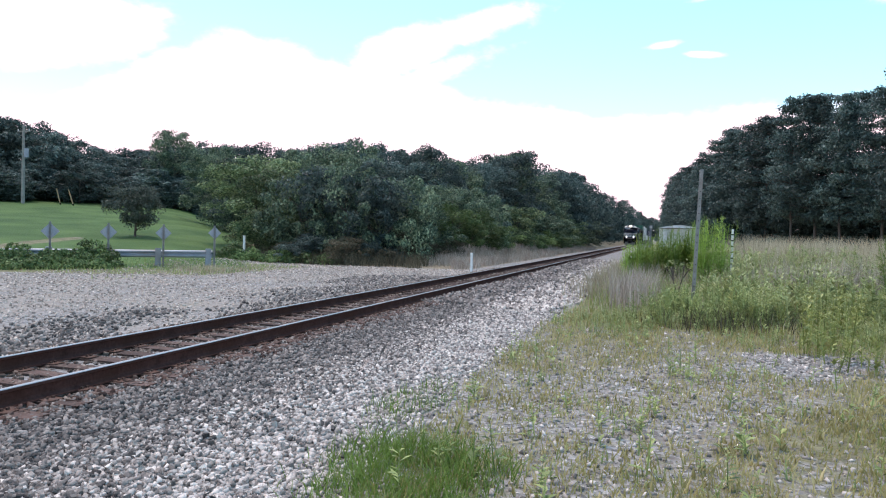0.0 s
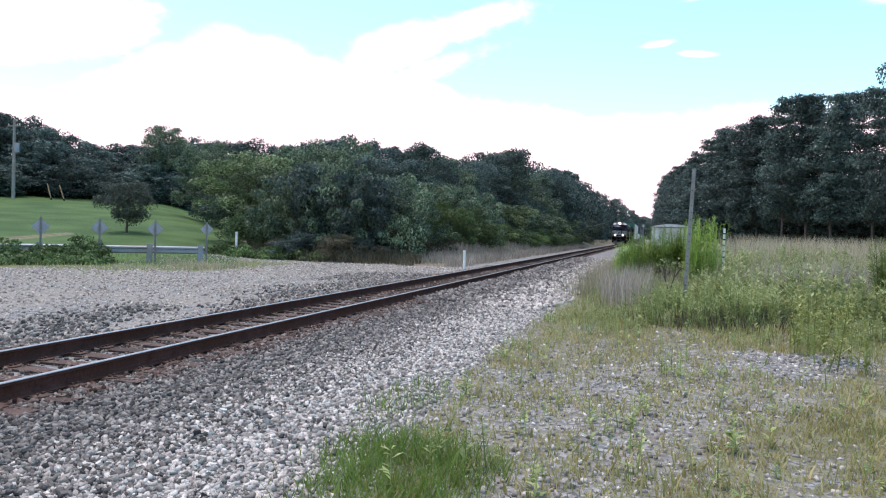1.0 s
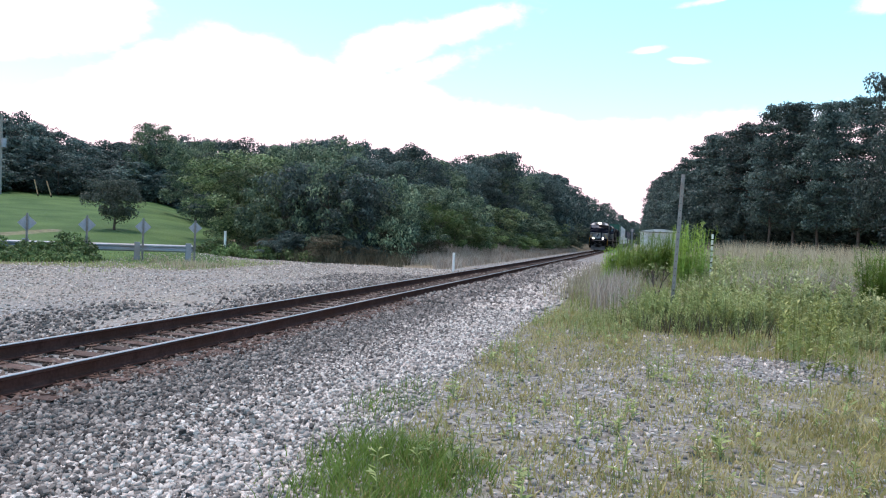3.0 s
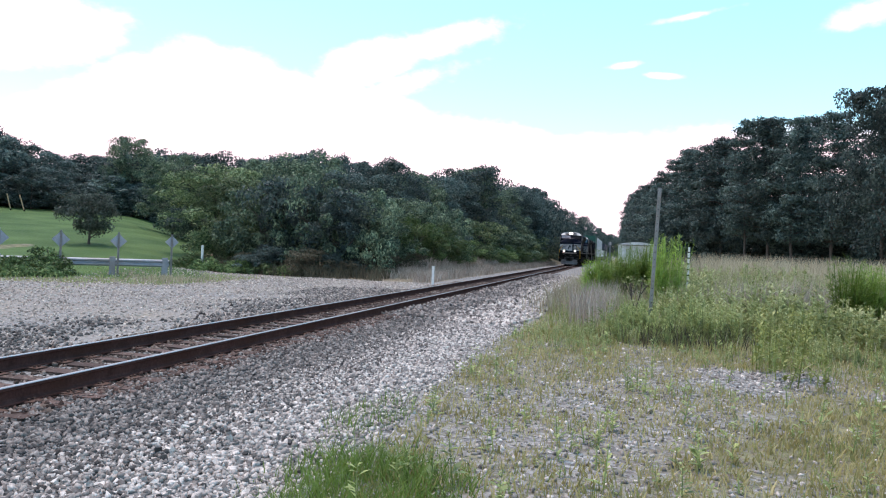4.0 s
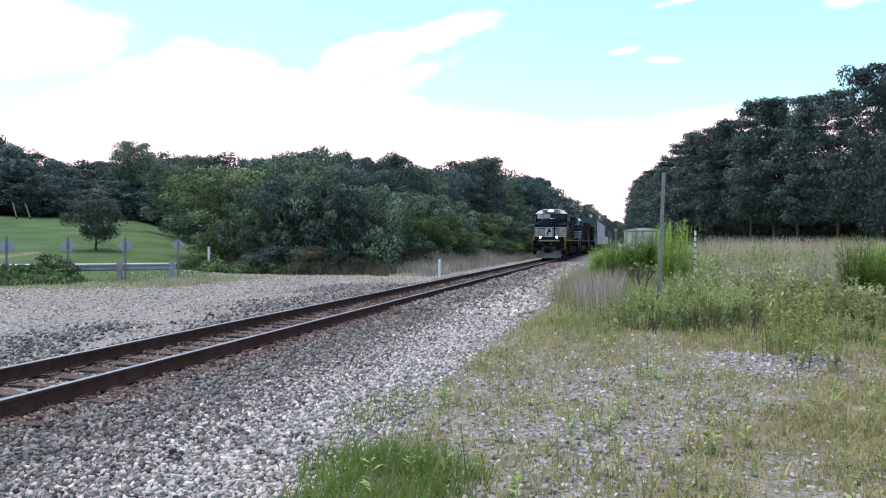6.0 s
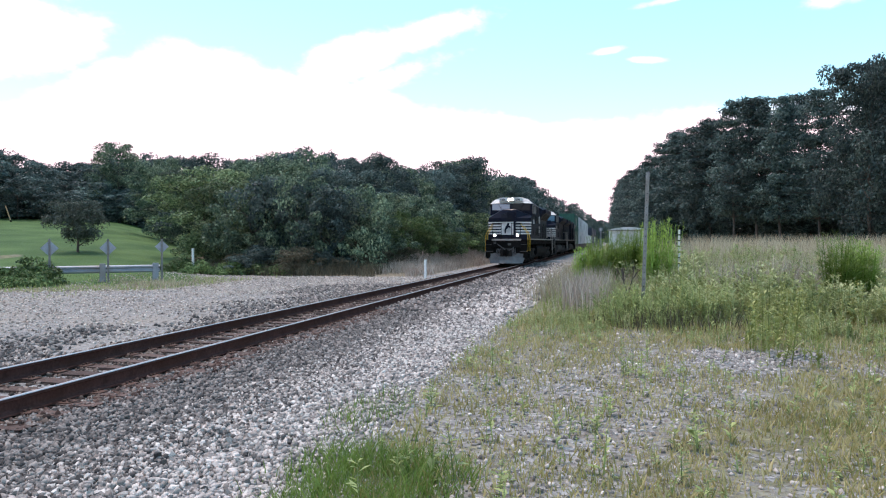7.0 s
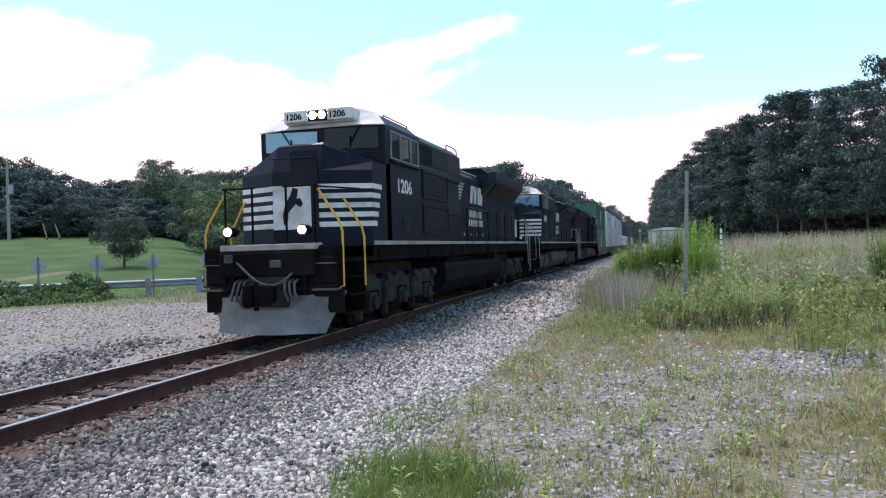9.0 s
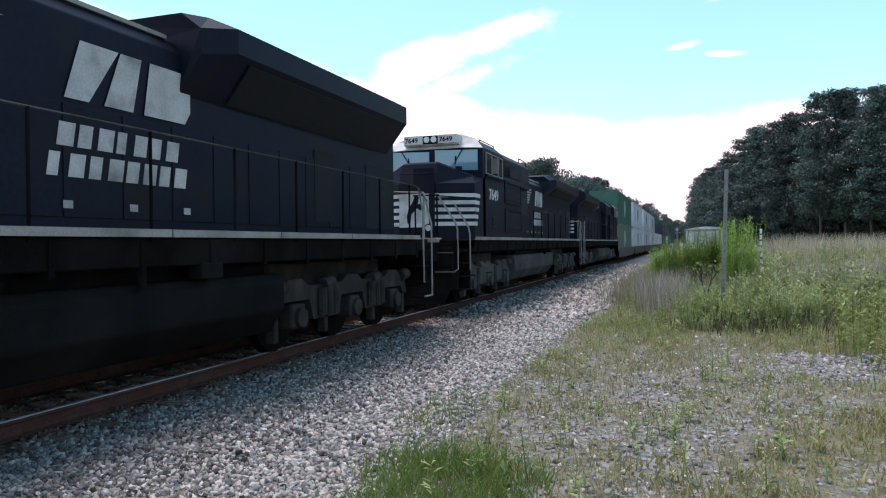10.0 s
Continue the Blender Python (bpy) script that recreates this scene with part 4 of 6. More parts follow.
def bright(x, y):
    q = 0.35 * noise.noise((x * 1.2, y * 0.5, 4))
    return smooth(-4.75, -3.95, x + q) * (1 - smooth(-2.9, -2.2, x + q - 0.4 * smooth(8, 3, y)))


def sparse(x, y):
    g = cover(x, y)
    return max(0.08, 0.78 - 1.3 * g[0])


scatter("ballast_stones", M["ballast"], 1, 36000, (-6.0, -3.0), (2.6, 18), 0.0235, shoulder, "dark grey crushed ballast on the shoulder", far=0.5)
scatter("ballast_stones", M["ballast"], 2, 9000, (-6.1, -3.2), (18, 60), 0.05, shoulder, "dark grey crushed ballast farther along", far=0.6)
scatter("ballast_stones", M["rusty"], 3, 12000, (-8.9, -5.6), (2.6, 40), 0.030, shoulder, "grey ballast stones between the ties", 0.1, far=0.8)
scatter("gravel_stones", M["chips"], 4, 30000, (-5.0, -2.0), (2.6, 18), 0.0225, bright, "pale crushed limestone below the shoulder", far=0.5)
scatter("gravel_stones", M["chips"], 5, 8000, (-5.0, -2.2), (18, 60), 0.046, bright, "pale crushed limestone farther along", far=0.6)
scatter("gravel_stones", M["grit"], 6, 42000, (-2.8, 8.5), (3.2, 16), 0.021, sparse, "pale stones among the short weeds", 0.2, far=0.35)
scatter("gravel_stones", M["lot"], 7, 26000, (-24, -8.6), (7, 36), 0.026, lambda x, y: 0.75 - 0.7 * cover(x, y)[0], "pale gravel of the open lot", 0.15)

scatter("rust_flakes", M["rust_chips"], 8, 3000, (-6.05, -5.25), (2.6, 34), 0.034, lambda x, y: smooth(-5.3, -5.75, x + 0.35 * noise.noise((x, y * 0.9, 6))), "red-brown rusty scraps along the tie ends", 0.3, far=0.8)
scatter("damp_stones", M["ballast"], 9, 8000, (-12.2, -8.6), (6, 30), 0.034, lambda x, y: smooth(-12.2, -10.0, x + 1.6 * noise.noise((x * 0.3, y * 0.2, 7))) * smooth(-0.15, 0.25, noise.noise((x * 0.5, y * 0.25, 12)) + 0.12), "dark damp ballast spread beyond the track", 0.3, far=0.3)


def near_stones():
    bed = tagged(empty("ballast_edge", pose(0, 0, 0)), "pale crushed stones at the foot of the ballast", "gravel", kind="structure")
    rng = random.Random(5)
    meshes = []
    for i, v in enumerate(STONES):
        for m in ("chips", "ballast"):
            me = bpy.data.meshes.new("stone")
            me.from_pydata([tuple(p) for p in v], [], [tuple(f) for f in CUBE_F.tolist()])
            me.materials.append(M[m])
            meshes.append(me)
    for i in range(300):
        x, y = rng.uniform(-4.3, -2.5), rng.uniform(3.0, 6.5)
        o = new("stone", meshes[rng.randrange(16)])
        o.parent = bed
        s = rng.uniform(0.018, 0.034)
        o.matrix_local = pose(x, y, lie(x, y) + s * 0.55, rng.uniform(0, 360), rng.uniform(0, 360), rng.uniform(0, 360)) @ Matrix.Diagonal((s, s, s, 1))


near_stones()


# ---- grasses and weeds ----
def blades(name, mat, seed, pts, hgt, wid, lean, label, category="grass"):
    """Tapered bent blades standing at pts (n, 2); hgt (n,)."""
    rng = np.random.default_rng(seed)
    n = len(pts)
    z = np.array([lie(a, b) for a, b in pts]) - 0.01
    a = rng.random(n) * 6.283
    side = np.stack([np.cos(a), np.sin(a), np.zeros(n)], 1) * (wid * (0.6 + 0.8 * rng.random(n)))[:, None]
    t = rng.random(n) * 6.283
    ln = lean * (0.3 + rng.random(n)) * hgt
    d = np.stack([np.cos(t) * ln, np.sin(t) * ln, np.zeros(n)], 1)
    p = np.stack([pts[:, 0], pts[:, 1], z], 1)
    up = np.stack([np.zeros(n), np.zeros(n), hgt], 1)
    m, e = p + up * 0.55 + d * 0.3, p + up + d
    v = np.stack([p - side, p + side, m + side * 0.75, m - side * 0.75, e + side * 0.1, e - side * 0.1], 1)
    f = np.array([[0, 1, 2, 3], [3, 2, 4, 5]])[None] + (np.arange(n) * 6)[:, None, None]
    return tagged(soup(name, v.reshape(-1, 3), f.reshape(-1, 4), mat), label, category, kind="stuff")


def weeds(name, mat, seed, pts, hgt, leaf, label, k=16, spread=0.16, kind="stuff"):
    """Upright weeds: a stem and k narrow leaves that grow shorter to the tip."""
    rng = np.random.default_rng(seed)
    n = len(pts)
    z = np.array([lie(a, b) for a, b in pts]) - 0.02
    p = np.stack([pts[:, 0], pts[:, 1], z], 1)
    tilt = np.concatenate([rng.normal(scale=0.10, size=(n, 2)), np.ones((n, 1))], 1) * hgt[:, None]
    a = rng.random(n) * 6.283
    s = np.stack([np.cos(a), np.sin(a), np.zeros(n)], 1) * 0.006 * (1 + 0.06 * p[:, 1:2])
    stem = np.stack([p - s, p + s, p + tilt + s * 0.4, p + tilt - s * 0.4], 1)
    f = 0.12 + 0.88 * rng.random((n, k))
    root = p[:, None] + tilt[:, None] * f[..., None]
    t = rng.random((n, k)) * 6.283
    ln = leaf * (1.25 - 0.8 * f) * (0.6 + 0.7 * rng.random((n, k))) * (hgt[:, None] / hgt.mean())
    d = np.stack([np.cos(t), np.sin(t), 0.25 + 0.7 * rng.random((n, k))], 2) * ln[..., None]
    q = np.stack([-np.sin(t), np.cos(t), np.zeros((n, k))], 2) * (ln * spread)[..., None]
    lf = np.stack([root, root + d * 0.5 + q, root + d - [0, 0, 0.02], root + d * 0.5 - q], 2)
    v = np.concatenate([stem.reshape(-1, 3), lf.reshape(-1, 3)])
    return tagged(soup(name, v, np.arange(len(v)).reshape(-1, 4), mat), label, "weeds", kind=kind)


def strew(seed, n, xr, yr, keep, far=0.0):
    rng = np.random.default_rng(seed)
    x = rng.uniform(*xr, n)
    y = yr[0] + (yr[1] - yr[0]) * rng.random(n) ** (1 + far)
    ok = np.array([rng.random() < keep(a, b) for a, b in zip(x, y)])
    return np.stack([x[ok], y[ok]], 1)


def vary(seed, n, lo, hi, power=1.5):
    return lo + (hi - lo) * np.random.default_rng(seed).random(n) ** power


def smooth_all(a, b, x):
    t = np.clip((x - a) / (b - a), 0, 1)
    return t * t * (3 - 2 * t)


def patchy(x, y):
    c = cover(x, y)
    q = 0.6 * noise.noise((x * 1.1, y * 0.9, 5)) + 0.55 * noise.noise((x * 3.2, y * 2.6, 2))
    return min(1, max(0, c[0] * 1.7 - 0.2)) * (0.26 + 0.74 * smooth(-0.22, 0.28, q + 0.1)) if x > -3.4 else 0


def tuft(cx, cy, rx, ry):
    return lambda x, y: smooth(1.0, 0.35, math.hypot((x - cx) / rx, (y - cy) / ry))


def meadow(x, y):
    return smooth(-2.6, -1.0, x + 0.02 * (y - 16)) * smooth(12.2, 17.6, y - 0.25 * max(0, 1.0 - x) + 0.7 * max(0, x - 3) + 2.2 * noise.noise((x * 0.45, y * 0.25, 1)))


def grow():
    p = strew(31, 190000, (-3.0, 9.0), (3.4, 19), patchy, 0.25)
    blades("short_grass", M["pale"], 32, p, vary(33, len(p), 0.02, 0.13), 0.0085, 0.6, "short pale yellow-green grass growing through gravel")
    p = strew(34, 34000, (-3.2, 8.5), (3.4, 17), lambda x, y: patchy(x, y) * smooth(0.0, 0.5, noise.noise((x * 0.8, y * 0.8, 8))), 0.3)
    blades("grass_patch", M["blade"], 35, p, vary(36, len(p), 0.05, 0.2), 0.0055, 0.6, "patches of fresh green grass in the gravel")
    p = np.concatenate([strew(37, 13000, (-3.0, -0.6), (3.6, 7.4), tuft(-1.85, 5.2, 1.0, 1.5)), strew(38, 2500, (-3, -1.6), (6, 10), tuft(-2.6, 7.6, 0.5, 1.4)),
                        strew(39, 1500, (3.0, 4.6), (5, 8), tuft(3.7, 6.6, 0.6, 0.6))])
    blades("grass_tuft", M["lush"], 40, p, vary(41, len(p), 0.05, 0.34, 1.4) * np.array([0.45 + 0.75 * noise.noise((a * 2.2, b * 2.2, 1)) + 0.25 * (1 if b < 6 else 0.6) for a, b in p]).clip(0.3, 1.1), 0.005, 0.8, "bright green tuft of long grass at the gravel's edge")
    p = strew(42, 5200, (-2.7, 8.0), (4.6, 16), lambda x, y: patchy(x, y) * 0.25 + 0.75 * smooth(0.22, 0.5, noise.noise((x * 1.6, y * 1.1, 33))), 0.2)
    weeds("small_weeds", M["fern"], 43, p, vary(44, len(p), 0.07, 0.40, 2.0), 0.055, "small leafy weeds in the gravel", 12, 0.22)
    def clumps(x, y):
        return smooth(-0.25, 0.25, noise.noise((x * 0.55, y * 0.4, 6)))
    p = strew(45, 15000, (-2.6, 13), (13, 32), lambda x, y: meadow(x, y) * (0.15 + 0.85 * clumps(x, y)) * (1 - 0.55 * smooth(18.5, 24, y)), 0.5)
    hs = np.array([(0.35 + 0.65 * clumps(a, b)) * (0.5 + 0.5 * smooth(-1.2, 1.8, a)) for a, b in p]) * (0.22 + 0.78 * smooth_all(13, 20.5, p[:, 1]))
    weeds("tall_weeds", M["weed"], 46, p, hs * vary(47, len(p), 0.35, 1.15, 1.0), 0.11, "tall green leafy weeds at the edge of the meadow", 20, 0.17)
    p = strew(48, 26000, (-2.6, 14), (13, 36), lambda x, y: meadow(x, y) * (0.3 + 0.7 * clumps(x + 5, y)), 0.4)
    blades("meadow_grass", M["blade"], 49, p, (0.35 + 0.65 * smooth_all(15, 26, p[:, 1])) * vary(50, len(p), 0.2, 0.85), 0.007, 0.4, "tall green meadow grass")
    p = strew(70, 16000, (-2.6, 14), (13, 32), lambda x, y: meadow(x, y) * (0.95 - 0.75 * clumps(x, y)) * (0.45 + 0.55 * smooth(17, 22, y)), 0.3)
    blades("mixed_dry_grass", M["straw"], 74, p, (0.35 + 0.65 * smooth_all(15, 26, p[:, 1])) * vary(75, len(p), 0.2, 0.9), 0.007, 0.4, "dry stalks among the green weeds")
    p = strew(51, 46000, (1.5, 45), (20, 62), lambda x, y: smooth(0, 3.0, x - 3.0) * smooth(20, 30, y) * (0.35 + 0.65 * smooth(-0.3, 0.3, noise.noise((x * 0.25, y * 0.2, 2)))), 0.5)
    blades("dry_meadow_grass", M["straw"], 52, p, vary(53, len(p), 0.5, 1.2, 1.0), 0.011, 0.3, "pale dry seeding grass of the meadow")
    p = strew(54, 9000, (-3, 5), (22, 46), lambda x, y: smooth(-2.7, -1.8, x) * smooth(1.2, -0.4, x) + 0.12, 0.3)
    blades("dry_grass", M["straw"], 55, p, vary(56, len(p), 0.4, 1.1, 1.0), 0.010, 0.4, "reddish dry grass beside the ballast")
    for n, (x, y, r, h) in enumerate(((-0.9, 26.6, 0.5, 1.7), (-0.35, 26, 0.65, 2.0), (0.35, 26.4, 0.7, 2.15), (0.95, 27, 0.55, 2.1), (1.6, 25, 0.75, 2.5), (-0.5, 31, 0.4, 1.4), (5.9, 20.5, 0.55, 2.0), (6.6, 21.2, 0.5, 1.8), (-0.55, 29, 0.35, 1.3), (0.15, 29.5, 0.5, 1.3), (0.8, 29, 0.5, 1.5))):
        p = strew(80 + n, 130, (x - r, x + r), (y - r, y + r), tuft(x, y, r, r))
        weeds("weed_clump", M["lush"], 90 + n, p, h * vary(95 + n, len(p), 0.7, 1.0, 0.8), 0.26, "rank feathery green weeds as tall as a shrub", 60, 0.05, kind="")
    p = strew(110, 1500, (-1.6, 3.6), (15.2, 19.5), lambda x, y: smooth(1.0, 0.3, math.hypot((x - 1.2) / 2.2, (y - 17.3) / 1.9) + 0.5 * noise.noise((x * 0.9, y * 0.7, 14))))
    weeds("grey_weeds", M["fern"], 111, p, (0.3 + 0.7 * smooth_all(15.2, 17.6, p[:, 1])) * vary(112, len(p), 0.4, 1.0, 1.0), 0.12, "grey-green bushy weeds round the pole", 22, 0.15)
    p = strew(113, 2600, (-1.2, 3.6), (15.0, 19.0), lambda x, y: smooth(1.0, 0.3, math.hypot((x - 1.3) / 2.1, (y - 16.6) / 1.6)))
    blades("dead_stalks", M["brown"], 114, p, vary(115, len(p), 0.15, 0.6), 0.008, 0.5, "brown dead stalks at the foot of the weeds")
    p = strew(116, 620, (1.4, 9.5), (11.6, 17.5), lambda x, y: smooth(-0.1, 0.3, noise.noise((x * 0.9, y * 0.6, 21))) * smooth(12, 14, y + 0.35 * x), 0.0)
    weeds("leafy_weeds", M["blade"], 117, p, vary(118, len(p), 0.35, 1.15, 1.4), 0.10, "bright green leafy weeds before the meadow", 26, 0.2)
    p = np.concatenate([strew(119, 5200, (1.8, 8.2), (19, 26), tuft(4.8, 22.4, 2.8, 2.6)), strew(120, 1600, (-1.6, 0.4), (18, 24), tuft(-0.7, 20.5, 0.9, 2.4))])
    blades("reddish_straw", M["bank"], 121, p, vary(122, len(p), 0.6, 1.25, 0.9), 0.009, 0.3, "reddish seeding straw in the meadow")
    # across the line
    p = strew(60, 22000, (-13.5, -9.4), (35, 120), lambda x, y: smooth(-9.6, -10.6, x + 0.5 * noise.noise((x, y * 0.3, 5))) * smooth(35.5, 40, y + 0.9 * (x + 9.5) + 2 * noise.noise((x, y * 0.5, 8))) * 0.9, 0.8)
    blades("bank_grass", M["bank"], 61, p, vary(62, len(p), 0.2, 0.7), 0.015, 0.5, "brown dry grass on the bank below the trees")
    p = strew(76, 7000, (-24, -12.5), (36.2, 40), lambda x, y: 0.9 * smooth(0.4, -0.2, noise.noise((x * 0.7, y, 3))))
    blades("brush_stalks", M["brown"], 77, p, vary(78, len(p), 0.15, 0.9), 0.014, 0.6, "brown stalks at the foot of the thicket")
    p = strew(63, 12000, (-32, -16.5), (20, 36), lambda x, y: max(0.0, cover(x, y)[0] - 0.2) * 1.5 if math.hypot(x, y) < 40 else 0.0)
    blades("verge_grass", M["fern"], 64, p, vary(65, len(p), 0.05, 0.24), 0.012, 0.5, "green grass along the guard rail")
    p = np.concatenate([strew(66, 3200, (-21.5, -16.5), (24, 31), tuft(-19.0, 27.2, 1.6, 2.2)), strew(69, 1400, (-24, -19), (26, 31), tuft(-21.8, 28.6, 2.0, 1.0))])
    blades("verge_straw", M["straw"], 67, p, vary(68, len(p), 0.1, 0.4), 0.012, 0.6, "straw-coloured grass at the end of the guard rail")


grow()


def vines():
    """Creeper heaped over the guard rail."""
    rng = np.random.default_rng(71)
    for (cx, cy, r, h) in ((-24.6, 26.3, 0.9, 1.2), (-25.4, 24.9, 1.1, 0.75), (-26.6, 23.7, 1.2, 0.7), (-28.0, 22.0, 1.3, 0.7), (-29.5, 22.6, 1.2, 1.0), (-24.9, 26.4, 0.75, 1.0), (-26.0, 25.4, 0.8, 0.95), (-27.2, 24.3, 0.9, 1.05), (-28.6, 23.0, 1.0, 0.9), (-25.6, 24.6, 0.8, 0.45), (-27.0, 23.0, 0.9, 0.5), (-23.9, 25.7, 0.8, 0.26), (-24.8, 24.7, 0.9, 0.3), (-26.2, 23.2, 0.9, 0.3), (-22.9, 36.4, 0.9, 0.5), (-21.4, 37.0, 1.0, 0.55), (-20.0, 37.4, 0.9, 0.5), (-24.3, 36.6, 1.0, 0.6), (-18.6, 37.6, 0.9, 0.4)):
        r, h, k = r * 1.2, h * (1.4 if cx > -25 else 1.0), 26
        a, q = rng.random(k) * 6.283, np.sqrt(rng.random(k)) * r
        c = np.stack([np.cos(a) * q, np.sin(a) * q, h * (1 - (q / r) ** 2) * (0.3 + 0.6 * rng.random(k))], 1)
        v, f = leaves(rng, c, np.full(k, 0.32), 90, 0.085, 0.01, 0.8)
        e = tagged(empty("creeper", pose(cx, cy, lie(cx, cy))), "green creeper heaped over the guard rail" if cy < 35 else "green creeper sprawling at the foot of the thicket", "creeper", "creepers")
        soup("foliage", v, f, M["vine"], e)
        part("stem", tube(B(), [(0, 0, -0.1), (0.1, 0.05, h * 0.4), (-0.1, 0.1, h * 0.7)], 0.015, 5), M["bark"], e)


vines()


def bare_shrub():
    rng = random.Random(3)
    e = tagged(empty("shrub", pose(0.42, 18.6, lie(0.42, 18.6))), "thin branching shrub with sparse yellow-green leaves", "shrub")
    bm, tips = B(), []

    def grow_from(p, d, ln, r, depth):
        q = p + d * ln
        cyl(bm, p, q, r, r * 0.7, 5)
        if depth == 0:
            tips.append(q)
            return
        for _ in range(3):
            grow_from(q, (d + Vector((rng.uniform(-.8, .8), rng.uniform(-.8, .8), rng.uniform(0.0, .7)))).normalized(), ln * 0.62, r * 0.65, depth - 1)
    grow_from(Vector((0, 0, -0.1)), Vector((0.05, 0, 1)), 0.62, 0.026, 3)
    part("branch_frame", bm, M["bark"], e)
    g = np.random.default_rng(3)
    v, f = leaves(g, np.array([tuple(t) for t in tips]), np.full(len(tips), 0.17), 4, 0.034)
    soup("foliage", v, f, M["weed"], e)


bare_shrub()


# ---- the train; every vehicle's own space: x across, y back along the train, z up from the railhead ----
def plan_strip(bm, pts, z0, z1, th=0.006):
    """A thin band standing on a plan outline (run so that outside lies on its right)."""
    for (xa, ya), (xb, yb) in zip(pts, pts[1:]):
        d = Vector((xb - xa, yb - ya)).normalized()
        nx, ny = d.y * th, -d.x * th
        prism(bm, [(xa, ya), (xb, yb), (xb + nx, yb + ny), (xa + nx, ya + ny)], "z", z0, z1)
    return bm


def loft(bm, rings):
    vs = [[bm.verts.new(p) for p in r] for r in rings]
    k = len(rings[0])
    for a, b in zip(vs, vs[1:]):
        for i in range(k):
            bm.faces.new((a[i], a[(i + 1) % k], b[(i + 1) % k], b[i]))
    bm.faces.new(vs[0]); bm.faces.new(vs[-1])
    return bm


def wheelset_mesh():
    bm = B()
    cyl(bm, (-0.95, 0, 0), (0.95, 0, 0), 0.09, seg=10)
    for s in (-1, 1):
        cyl(bm, (s * 0.69, 0, 0), (s * 0.82, 0, 0), 0.53, seg=28)
        cyl(bm, (s * 0.66, 0, 0), (s * 0.69, 0, 0), 0.56, seg=28)
        cyl(bm, (s * 0.82, 0, 0), (s * 0.86, 0, 0), 0.22, seg=14)
        for i in range(4):
            a = i * math.pi / 2
            cyl(bm, (s * 0.815, 0.33 * math.cos(a), 0.33 * math.sin(a)), (s * 0.828, 0.33 * math.cos(a), 0.33 * math.sin(a)), 0.05, seg=8)
    return mesh_of("wheelset", bm, M["under"])


WHEELSET = wheelset_mesh()
WHEELS = []


def truck(parent, ys, turning, gear):
    """A three-axle truck: side frames, springs, journals, brake gear, wheelsets."""
    y0, y1 = ys[0] - 0.75, ys[-1] + 0.75
    bm = B()
    for s in (-1, 1):
        x = s * 1.12
        pr = [(y0, 0.62), (y0 + 0.12, 0.95)]
        for y in ys:
            pr += [(y - 0.42, 1.0), (y - 0.2, 1.12), (y + 0.2, 1.12), (y + 0.42, 1.0)]
        pr += [(y1 - 0.12, 0.95), (y1, 0.62), (y1 - 0.2, 0.62), (ys[2] + 0.42, 0.78)]
        for a, b in ((ys[2], ys[1]), (ys[1], ys[0])):
            pr += [(a - 0.42, 0.78), (a - 0.55, 0.45), (b + 0.55, 0.45), (b + 0.42, 0.78)]
        pr += [(ys[0] - 0.42, 0.78), (y0 + 0.2, 0.62)]
        prism(bm, pr, "x", x - 0.08, x + 0.08)
    box(bm, -0.6, 0.6, ys[0] - 0.6, ys[2] + 0.6, 0.22, 1.4)
    part("truck_frame", bm, M[gear], parent, "grimy cast truck frame")
    for y in ys:
        for s in (-1, 1):
            bm = box(B(), s * 1.12 - 0.14, s * 1.12 + 0.14, y - 0.2, y + 0.2, 0.36, 0.74, 0.04)
            part("journal_box", cyl(bm, (s * 1.2, y, 0.53), (s * 1.33, y, 0.53), 0.15, seg=14), M[gear], parent)
        w = new("wheelset", WHEELSET)
        w.parent = parent
        w.matrix_local = pose(0, y, 0.53)
        if turning:
            WHEELS.append((w, y))
    for a, b in zip(ys, ys[1:]):
        m = (a + b) / 2
        for s in (-1, 1):
            for o in (-0.22, 0.0, 0.22):
                part("spring", cyl(B(), (s * 1.24, m + o, 0.5), (s * 1.24, m + o, 0.95), 0.09, seg=10), M[gear], parent)
    for y in (ys[0] - 0.55, (ys[0] + ys[1]) / 2, (ys[1] + ys[2]) / 2, ys[2] + 0.55):
        part("brake_cylinder", cyl(B(), (1.18, y - 0.12, 0.98), (1.18, y + 0.2, 1.02), 0.12, seg=12), M[gear], parent)
        part("brake_shoe", box(B(), 1.05, 1.2, y - 0.06, y + 0.06, 0.2, 0.62, 0.02), M[gear], parent)


